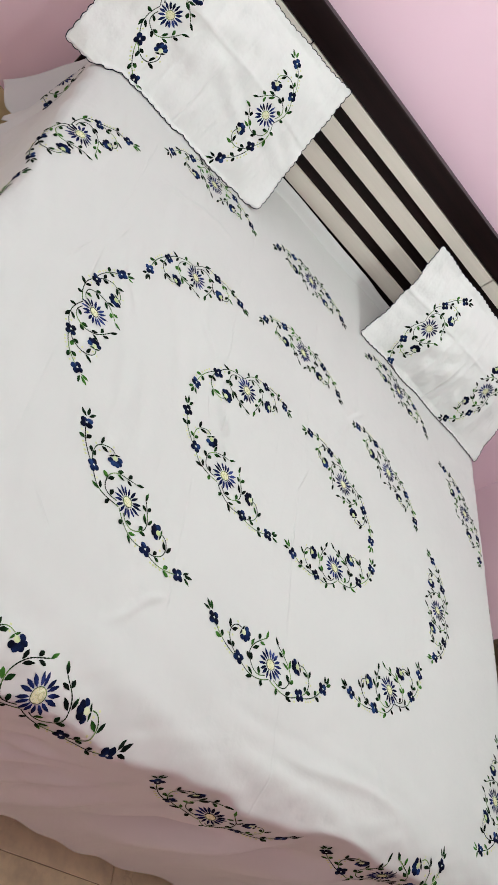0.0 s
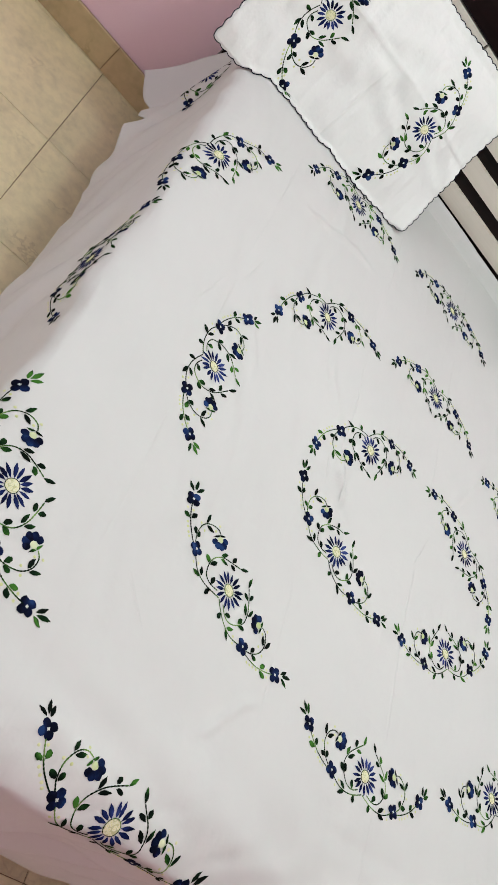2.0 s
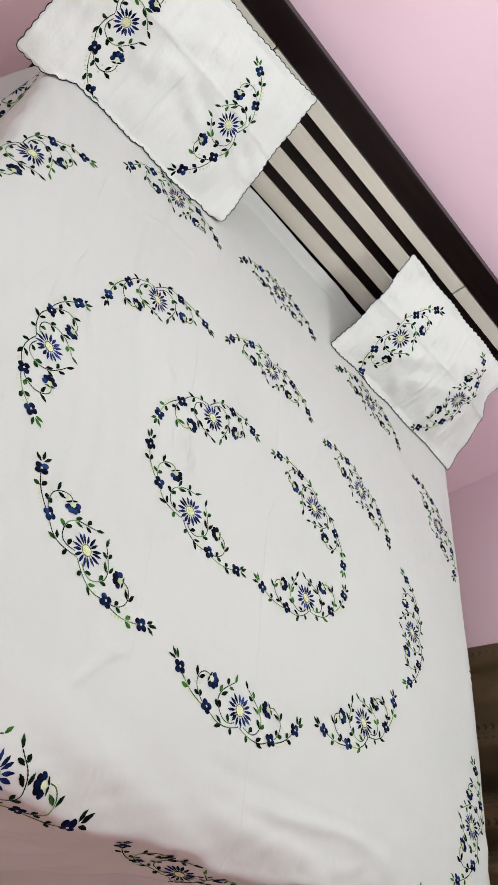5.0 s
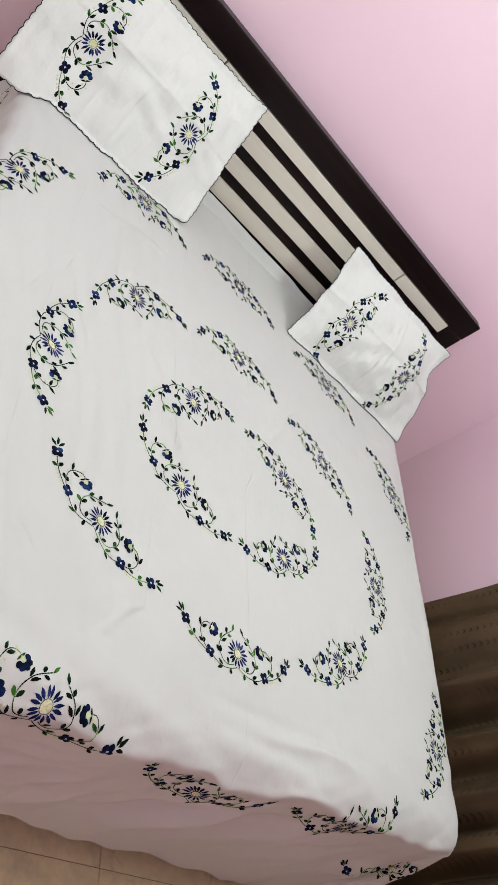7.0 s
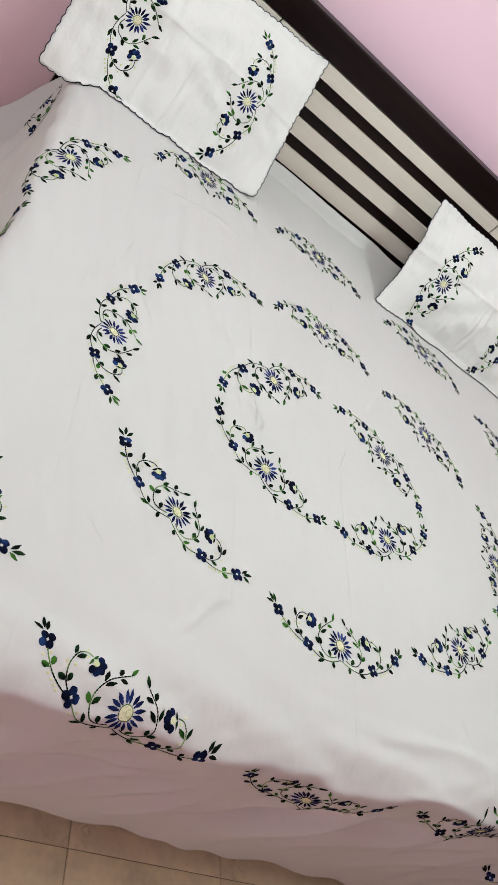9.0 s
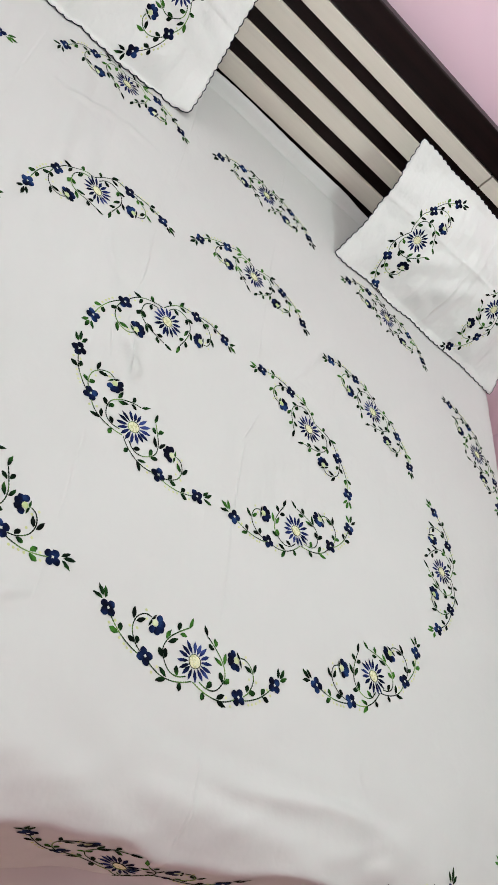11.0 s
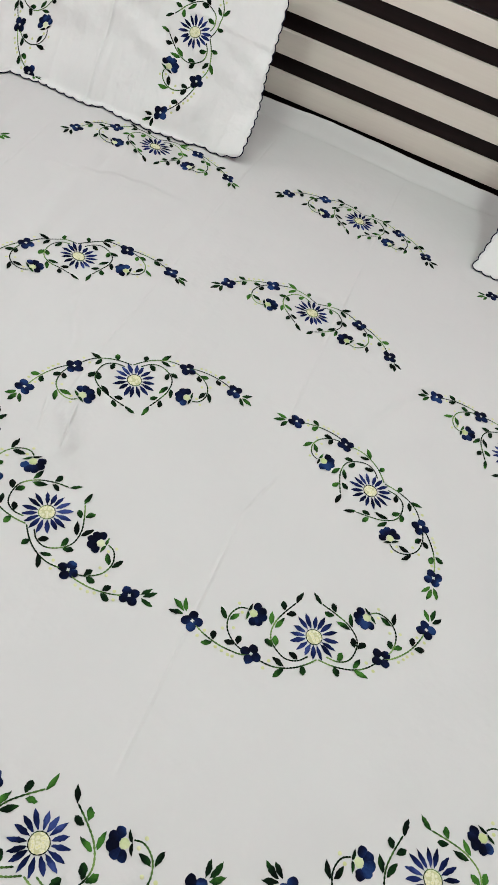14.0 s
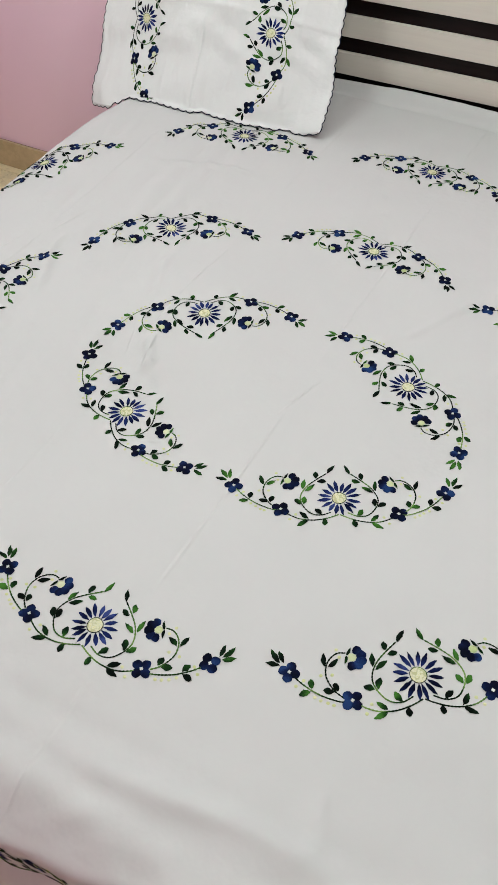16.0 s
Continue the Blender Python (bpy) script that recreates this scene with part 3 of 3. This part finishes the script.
def spray(surface, owner, at, inward, apart=False, bend=0.0, seed=0):
    """A curled flower spray: stems, daisy, blossoms, cup flowers, leaves and knots. inward: degrees of its curl on the flat cloth; bend: metres by which its ends curl more."""
    rng = random.Random(seed)
    turn = math.radians(inward - 90)

    def laid(pts):
        pts = np.array(pts, float)
        pts[:, 1] += bend * (pts[:, 0] / 0.16) ** 2
        return turned(pts, turn, at)

    stems = Stitches(surface)
    for side in (1, -1):
        for line, n in ((MAIN, 42), (MAIN_OUTER, 38), (RING, 55), (HOOK, 36)):
            stems.cord(laid(curve_through([(x * side, y) for x, y in line], n)))
    spray_ob = stems.made("embroidered_spray", STEM, owner, "curled spray of blue flowers and green leaves in satin stitch")
    # The daisy.
    petals = []
    for k in range(16):
        a = 2 * math.pi * (k + 0.5) / 16 + rng.uniform(-0.05, 0.05)
        leaf = pointed(rng.uniform(0.0190, 0.0238), rng.uniform(0.0054, 0.0068), at=0.5)
        petals.append(laid(turned(frayed(leaf, rng, 0.00045), a, (0.0112 * math.cos(a), 0.0112 * math.sin(a)))))
    for p in petals:
        Stitches(surface).patch(p).made("petal", BLUE, spray_ob)
    disc = Stitches(surface).patch(laid(lobed(0.0104, 3, 0.04, 20)), 0.0014)
    disc.made("daisy_center", CENTRE, spray_ob, "pale yellow stitched centre")
    rim = Stitches(surface).cord(laid(lobed(0.0108, 3, 0.04, 25)[list(range(25)) + [0]]), 0.0011, 0.0016)
    rim.made("outline", STEM, spray_ob)
    leaves = Stitches(surface)
    for side in (1, -1):
        # Four-petalled blossoms, one half-way and one at the end of the stem.
        for x, y in ((0.0865, -0.025), (0.1585, 0.0205)):
            at2, _ = mirrored(x, y, 0, side)
            blossom, tip = Stitches(surface), rng.uniform(0, 1.5)
            for k in range(4):
                a = tip + k * math.pi / 2
                blossom.patch(laid(frayed(turned(lobed(0.0072, 2, 0.12, 12), a, (at2[0] + 0.0072 * math.cos(a), at2[1] + 0.0072 * math.sin(a))), rng)), 0.0012 + 0.0001 * k)
            blossom.made("blossom", NAVY, spray_ob)
            Stitches(surface).patch(laid(turned(lobed(0.0026, 4, 0.45, 16), 0, at2)), 0.0020, 0.0016).made("blossom_center", WHITE_THREAD, spray_ob)
        # The cup flower at the end of the hook: a lobed half ring round a pale throat.
        at2, face = mirrored(0.0762, 0.0305, 26, side)
        cup = Stitches(surface)
        for k in range(5):
            a = face + math.pi + (k - 2) * 0.74 + rng.uniform(-0.06, 0.06)
            ring, lobe = 0.0106 + 0.0004 * abs(k - 2), (0.0072, 0.0068, 0.0062)[abs(k - 2)]
            cup.patch(laid(frayed(turned(lobed(lobe, 2, 0.12, 12), a, (at2[0] + ring * math.cos(a), at2[1] + ring * math.sin(a))), rng)), 0.0012 + 0.0001 * (k % 3))
        cup.made("cup_flower", NAVY, spray_ob)
        throat = [at2[0] + 0.0014 * math.cos(face), at2[1] + 0.0014 * math.sin(face)]
        Stitches(surface).patch(laid(turned(lobed(0.0056, 3, 0.1, 14), 0, throat)), 0.0012, 0.0008).made("throat", THROAT, spray_ob)
        # The calyx: two green leaves from the stem's end round the open side of the throat.
        calyx, tip = Stitches(surface), [throat[0] + 0.0080 * math.cos(face), throat[1] + 0.0080 * math.sin(face)]
        for turn_by in (118, -118):
            calyx.patch(laid(turned(frayed(pointed(0.0125, 0.0042, math.copysign(0.35, -turn_by)), rng, 0.0003), face + math.radians(turn_by), tip)), 0.0019, 0.0012)
        calyx.made("calyx", GREEN, spray_ob)
        for x, y, way, length, width in LEAVES:
            foot, angle = mirrored(x, y, way + rng.uniform(-9, 9), side)
            size = rng.uniform(0.98, 1.12)
            outline = laid(turned(frayed(pointed(length * size, width * size, rng.uniform(-0.2, 0.2), *((0.56, 0.72) if width > 0.0073 else (0.48, 0.95))), rng), angle, foot))
            if apart:
                Stitches(surface).patch(outline).made("leaf", GREEN, spray_ob)
            else:
                leaves.patch(outline)
    if not apart:
        tagged(leaves.made("foliage", GREEN, spray_ob), kind="stuff")
    knots = Stitches(surface)
    for side in (1, -1):
        for x, y in KNOTS:
            knots.patch(laid(turned(lobed(0.0024, 2, 0.05, 8), 0, (x * side + rng.uniform(-0.001, 0.001), y + rng.uniform(-0.001, 0.001)))), 0.0008, 0.0004)
    tagged(knots.made("seed_stitch", YELLOW, spray_ob), kind="stuff")
    return spray_ob


# Place on the flat sheet and the way that each spray curls, ring by ring.
SPRAYS = [(-0.193, 0.130, -58.6, True, -0.015), (-0.190, -0.127, 63.6, True, -0.007), (0.191, -0.124, 115.3, True, -0.007), (0.198, 0.142, -122.5, True, 0)]
SPRAYS += [(-0.407, 0.352, -57, False, 0.007), (-0.398, -0.354, 59, True, -0.009), (0.394, -0.340, 122.9, True, -0.005), (0.398, 0.342, -119.8, False, -0.008)]
SPRAYS += [(-0.005, 0.482, -90, False, 0.004), (0.002, -0.475, 91.7, True, 0), (-0.600, -0.009, -1.2, True, -0.004), (0.625, 0.004, 177, False, 0)]
# The border: along the head, the foot and the two sides, and one near each corner.
SPRAYS += [(-0.008, 0.838, -90, False, 0), (-0.448, 0.745, -76, False, 0), (0.464, 0.766, -104, False, 0)]
SPRAYS += [(0.012, -0.798, 91.9, False, 0), (-0.442, -0.745, 77.5, True, 0), (0.453, -0.728, 114, False, 0)]
SPRAYS += [(-0.804, 0.433, -30, False, 0), (-0.921, 0.056, -9.0, False, 0), (-0.792, -0.450, 31, True, 0)]
SPRAYS += [(0.830, 0.495, 214, False, 0), (0.992, 0.02, 180, False, 0), (0.856, -0.424, 156, False, 0)]
SPRAYS += [(-1.032, 0.985, -12, False, 0), (0.946, -0.845, 128, False, 0)]

sheet = build_sheet()
for n, (x, y, way, apart, bend) in enumerate(SPRAYS):
    spray(drape, sheet, (x, y), way, apart, bend, seed=n)


# ---- pillows ----
def build_pillow(m, wide, high, bulge, pinch_x, pinch_top, curl, sag, lie, seed, pulled_in, sprays, label):
    """A pillow in an embroidered cover with a flat scalloped hem, face along +z."""
    hem = 0.022

    def outline_pull(p, q):
        x = p * wide / 2 * (1 - pinch_x * (1 - q * q) * np.abs(p) ** 3)
        y = q * high / 2 * (1 - pinch_top * (1 - p * p) * np.clip(q, 0, 1) ** 3)
        # One end is slack: its upper corner is drawn in, its lower one splayed.
        end = np.clip(p, 0, 1) ** 3
        x = x - end * (pulled_in[0] * smoothstep(-0.1, 0.9, q) + pulled_in[1] * np.exp(-(((q - 0.4) / 0.22) ** 2)) - pulled_in[2] * smoothstep(0.2, -0.9, q))
        y = y + end * pulled_in[3] * smoothstep(0.2, -1.0, q)
        return x, y

    def face(x, y):
        """The front of the cover over flat metres x, y."""
        p, q = np.asarray(x) / (wide / 2), np.asarray(y) / (high / 2)
        pp, qq = np.clip(p / (1 - 2 * hem / wide), -1, 1), np.clip(q / (1 - 2 * hem / high), -1, 1)
        dome = ((1 - np.abs(pp) ** 2.2) * (1 - np.abs(qq) ** 2.2)) ** 1.1
        px, py = outline_pull(p, q)
        ripple = 0.0022 * np.sin(19 * px + 13 * py + seed) + 0.0016 * np.sin(37 * py - 9 * px + 2 * seed)
        ripple = ripple + 0.0070 * folds(px, py, 35, 0.17, seed) + 0.0055 * folds(px, py, -60, 0.095, seed + 1.0) + 0.0034 * ridged(px, py, 10, 0.060, seed + 2.0)
        ripple = ripple + 0.0040 * ridged(px, py, 65, 0.07, seed + 3.0) * np.clip(0.6 + 0.8 * p - 0.5 * q, 0, 1)
        # Puckers that run in from the sewn edges.
        ripple = ripple + 0.0075 * ridged(px, py, 84, 0.060, seed + 4.0) * smoothstep(0.60, 0.92, np.abs(p)) + 0.0060 * ridged(px, py, 8, 0.060, seed + 5.0) * smoothstep(0.62, 0.92, np.abs(q))
        edge = smoothstep(0.55, 1.0, np.maximum(np.abs(p), np.abs(q)))
        wave = 0.006 * np.sin(11 * p + seed) * np.abs(q) ** 4 + 0.005 * np.sin(9 * q + seed) * np.abs(p) ** 4
        ridge = 0.0052 * np.exp(-np.abs(np.asarray(y) - 0.025) / 0.008) + 0.0036 * np.exp(-np.abs(np.asarray(x) - 0.02) / 0.007) + 0.0024 * np.exp(-np.abs(np.asarray(x) + 0.09) / 0.006)
        droop = sag * np.clip(-p, 0, 1) ** 2 * np.clip(-q, 0, 1) ** 2
        local = np.stack([px, py - droop, 0.0012 + bulge * dome + ripple * (0.25 + 0.75 * dome) + wave * edge + ridge + curl * smoothstep(-0.3, -1.0, q) * (1 - 0.6 * p * p)], -1)
        # Where it would sink into the bed, it lies on the sheet.
        spun, at = np.array(m.to_3x3()), np.array(m.translation)
        there = local @ spun.T + at
        there[..., 1] -= lie * smoothstep(-0.35, -1.0, q) * (1 - np.where(p < 0, np.abs(p) ** 5, p * p))
        floor_z = cloth_top(np.maximum(there[..., 0], U_L), np.minimum(there[..., 1], 1.05)) - 1.2 * np.maximum(U_L - 0.012 - there[..., 0], 0) + 0.005
        there[..., 2] = np.maximum(there[..., 2], floor_z)
        return (there - at) @ spun

    def back(x, y):
        f = face(x, y)
        p, q = np.asarray(x) / (wide / 2), np.asarray(y) / (high / 2)
        pp, qq = np.clip(p / (1 - 2 * hem / wide), -1, 1), np.clip(q / (1 - 2 * hem / high), -1, 1)
        dome = ((1 - np.abs(pp) ** 2.2) * (1 - np.abs(qq) ** 2.2)) ** 1.1
        f[..., 2] -= 0.0024 + 2.0 * bulge * dome
        return f

    nx, ny = 141, 101
    s, t = np.meshgrid(np.linspace(-1, 1, nx), np.linspace(-1, 1, ny))
    x, y = s * wide / 2, t * high / 2
    i = np.arange(nx * ny).reshape(ny, nx)
    quads = np.stack([i[:-1, :-1], i[:-1, 1:], i[1:, 1:], i[1:, :-1]], -1).reshape(-1, 4)
    front, rear = face(x.ravel(), y.ravel()), back(x.ravel(), y.ravel())
    verts = np.vstack([front, rear])
    rim = np.concatenate([i[0, :-1], i[:-1, -1], i[-1, :0:-1], i[:0:-1, 0]])
    faces = [tuple(f) for f in quads] + [tuple(f[::-1] + nx * ny) for f in quads]
    for a, b in zip(rim, np.roll(rim, -1)):
        faces.append((a, a + nx * ny, b + nx * ny, b))
    flat = np.stack([x.ravel(), y.ravel()], -1)
    ob = mesh_object("pillow", verts, faces, PILLOW, uvs=np.vstack([flat, flat + 3]))
    ob.matrix_world = m
    tagged(ob, label, "pillow", group="pillows on the bed")
    # A row of small scallops sewn in dark thread round the hem.
    loop = []
    for side in range(4):
        count = round((wide if side % 2 == 0 else high) / 0.021)
        for k in range(count * 6):
            c = -1 + 2 * k / (count * 6)
            dip = abs(math.sin(math.pi * k / 6)) * 0.0034
            ex, ey = [(c * wide / 2, -high / 2), (wide / 2, c * high / 2), (-c * wide / 2, high / 2), (-wide / 2, -c * high / 2)][side]
            ox, oy = [(0, -1), (1, 0), (0, 1), (-1, 0)][side]
            loop.append((ex, ey, ox * dip, oy * dip))
    loop = np.array(loop + loop[:1])
    base = face(loop[:, 0], loop[:, 1])
    outer = base + np.stack([loop[:, 2], loop[:, 3], 0 * loop[:, 2]], -1)
    k = len(loop)
    lip = np.vstack([base - (0, 0, 0.0014), outer - (0, 0, 0.0014), outer, base])
    mesh_object("scalloped_hem", lip, [(a + r * k, a + 1 + r * k, a + 1 + (r + 1) * k, a + (r + 1) * k) for r in range(3) for a in range(k - 1)],
                PILLOW, ob, uvs=np.vstack([loop[:, :2]] * 4))
    cord, r = [], 0.0014
    step = np.gradient(outer, axis=0)
    step /= np.maximum(np.linalg.norm(step, axis=1, keepdims=True), 1e-9)
    wide_way = np.cross(step, (0, 0, 1))
    for a in range(6):
        t6 = a * math.pi / 3
        cord.append(outer + (0, 0, -0.0007) + wide_way * math.cos(t6) * r + np.array((0, 0, 1)) * math.sin(t6) * r)
    mesh_object("edging", np.vstack(cord), [(a + q * k, a + 1 + q * k, a + 1 + (q + 1) % 6 * k, a + (q + 1) % 6 * k) for q in range(6) for a in range(k - 1)],
                BLACK_TRIM, ob, "dark navy scalloped thread edging", uvs=np.vstack([loop[:, :2]] * 6))
    for k, (x, y, way, bend) in enumerate(sprays):
        spray(face, ob, (x, y), way, False, bend, seed=seed * 7 + 1 + k)
    return ob


build_pillow(pose(-0.634, 0.945, 0.834, 60, 0, 0), 0.640, 0.442, 0.060, -0.012, 0.08, 0.014, 0.036, 0.040, 3, (0.010, 0.0, 0.020, 0.026),
             ((-0.175, -0.032, 6, 0.0), (0.169, -0.011, 182.6, 0.0)), "plump white pillow with blue floral embroidery, leaning on the headboard")
build_pillow(pose(0.597, 0.957, 0.797, 56, 0, -1.5), 0.690, 0.386, 0.055, 0.060, 0.0, 0.004, 0.0, 0.0, 5, (0.062, 0.030, 0.014, 0.0),
             ((-0.188, -0.019, -7.8, 0.0), (0.147, -0.010, 177.4, -0.011)), "soft slumped white pillow with blue floral embroidery and creases")


# ---- curtain ----
def build_curtain():
    y0, y1, z1 = 0.45, -1.72, 2.35
    ny, nz = 420, 30
    s, t = np.meshgrid(np.linspace(0, 1, ny), np.linspace(0, 1, nz))
    y = y0 + (y1 - y0) * s
    fold = (0.068 + 0.020 * np.sin(7 * y + 1)) * (1 - 2 * np.abs(np.sin(np.pi * (y0 - y) / 0.165 + 0.9 * np.sin(5 * y) + 0.2 * t)) ** 1.4) + 0.008 * np.sin(2 * np.pi * (y0 - y) / 0.061 + 2 * t)
    calm = smoothstep(0.12, 0.20, s)
    x = 1.421 + fold * (0.12 + 0.88 * calm) * (1.1 - 0.35 * t)
    x = x + 0.022 * np.exp(-(((s - 0.040 - 0.02 * t) / 0.006) ** 2))
    z = 0.03 + (z1 - 0.03) * t
    y = y - (0.01 + 0.07 * smoothstep(0.05, 0.36, t)) * (1 - s)
    i = np.arange(ny * nz).reshape(nz, ny)
    faces = np.stack([i[:-1, :-1], i[:-1, 1:], i[1:, 1:], i[1:, :-1]], -1).reshape(-1, 4)
    ob = mesh_object("curtain", np.stack([x.ravel(), y.ravel(), z.ravel()], -1), faces, CURTAIN, uvs=np.stack([s.ravel() * 3.4, z.ravel()], -1))
    mod = ob.modifiers.new("thickness", "SOLIDIFY")
    mod.thickness = 0.002
    rod = bmesh.new()
    bmesh.ops.create_cone(rod, cap_ends=True, segments=16, radius1=0.012, radius2=0.012, depth=2.2, matrix=pose(1.432, -0.62, 2.36, 90))
    part("rod", rod, DARK_WOOD, ob, smooth=True)
    return tagged(ob, "dark brown curtain with leaf pattern, hanging in folds beside the bed", "curtain")


build_curtain()

# ---- tiles of the floor and of the skirting ----
PITCH_X, PITCH_Y, TILE_TURN, JOINT = 0.402, 0.4117, math.radians(2.7), 0.0018
TILE_E, TILE_N = -0.2055, 0.909


def clipped(poly, inside, cross):
    """A convex outline cut along one line."""
    out = []
    for p, q in zip(poly, poly[1:] + poly[:1]):
        if inside(p):
            out.append(p)
        if inside(p) != inside(q):
            out.append(cross(p, q))
    return out


def in_room(poly):
    for axis, value, sign in ((0, X_LEFT, 1), (0, X_RIGHT, -1), (1, Y_BACK, 1), (1, Y_HEAD, -1)):
        if len(poly) < 3:
            return []

        def meets(p, q):
            f = (value - p[axis]) / (q[axis] - p[axis])
            return (p[0] + f * (q[0] - p[0]), p[1] + f * (q[1] - p[1]))

        poly = clipped(poly, lambda p: sign * (p[axis] - value) >= 0, meets)
    return poly


def lay_tiles():
    """Square floor tiles, laid a little askew to the walls and cut where they meet them."""
    rng = random.Random(11)
    c, s = math.cos(TILE_TURN), math.sin(TILE_TURN)
    gap = JOINT / 2
    for i in range(-8, 8):
        for j in range(-10, 5):
            e0, n0 = TILE_E + i * PITCH_X, TILE_N + j * PITCH_Y
            square = [(e0 + gap, n0 + gap), (e0 + PITCH_X - gap, n0 + gap), (e0 + PITCH_X - gap, n0 + PITCH_Y - gap), (e0 + gap, n0 + PITCH_Y - gap)]
            poly = in_room([(e * c - n * s, e * s + n * c) for e, n in square])
            if len(poly) < 3:
                continue
            mx, my = sum(p[0] for p in poly) / len(poly), sum(p[1] for p in poly) / len(poly)
            k, verts = len(poly), []
            for z, inset in ((-0.012, 0.0), (-0.001, 0.0), (0.0, 0.001)):
                verts += [((x - mx) * (1 - inset * 5), (y - my) * (1 - inset * 5), z) for x, y in poly]
            faces = [tuple(range(2 * k, 3 * k))] + [(r * k + a, r * k + (a + 1) % k, (r + 1) * k + (a + 1) % k, (r + 1) * k + a) for r in range(2) for a in range(k)]
            ob = mesh_object("tile", verts, faces, TILE, floor, smooth=False)
            ob.location = (mx, my, rng.uniform(-0.0004, 0.0004))
    # The skirting: tiles set upright along the walls that show their foot, in step with the floor.
    high = 0.106
    board = tagged(part("baseboard", box_bm((X_RIGHT - X_LEFT, 0.006, high - 0.002), ((X_LEFT + X_RIGHT) / 2, Y_HEAD - 0.003, high / 2)), GROUT),
                   "tan tile skirting along the foot of the pink wall", "baseboard", kind="structure")
    cuts = [X_LEFT] + [x for x in (-1.086 + PITCH_X * k for k in range(-3, 8)) if X_LEFT + 0.02 < x < X_RIGHT - 0.02] + [X_RIGHT]
    for x0, x1 in zip(cuts, cuts[1:]):
        part("tile", box_bm((x1 - x0 - JOINT, 0.010, high), ((x0 + x1) / 2, Y_HEAD - 0.009, high / 2 + 0.0005), 0.001, 1), SKIRT, board)
    side = tagged(part("baseboard", box_bm((0.006, Y_HEAD - Y_BACK - 0.02, high - 0.002), (X_LEFT + 0.003, (Y_HEAD + Y_BACK) / 2 - 0.01, high / 2)), GROUT),
                  "tan tile skirting along the foot of the side wall", "baseboard", kind="structure")
    end = Y_HEAD - 0.016
    cuts = [Y_BACK] + [y for y in (0.86 + PITCH_Y * k for k in range(-7, 2)) if Y_BACK + 0.02 < y < end - 0.02] + [end]
    for y0, y1 in zip(cuts, cuts[1:]):
        part("tile", box_bm((0.010, y1 - y0 - JOINT, high), (X_LEFT + 0.009, (y0 + y1) / 2, high / 2 + 0.0005), 0.001, 1), SKIRT, side)


lay_tiles()
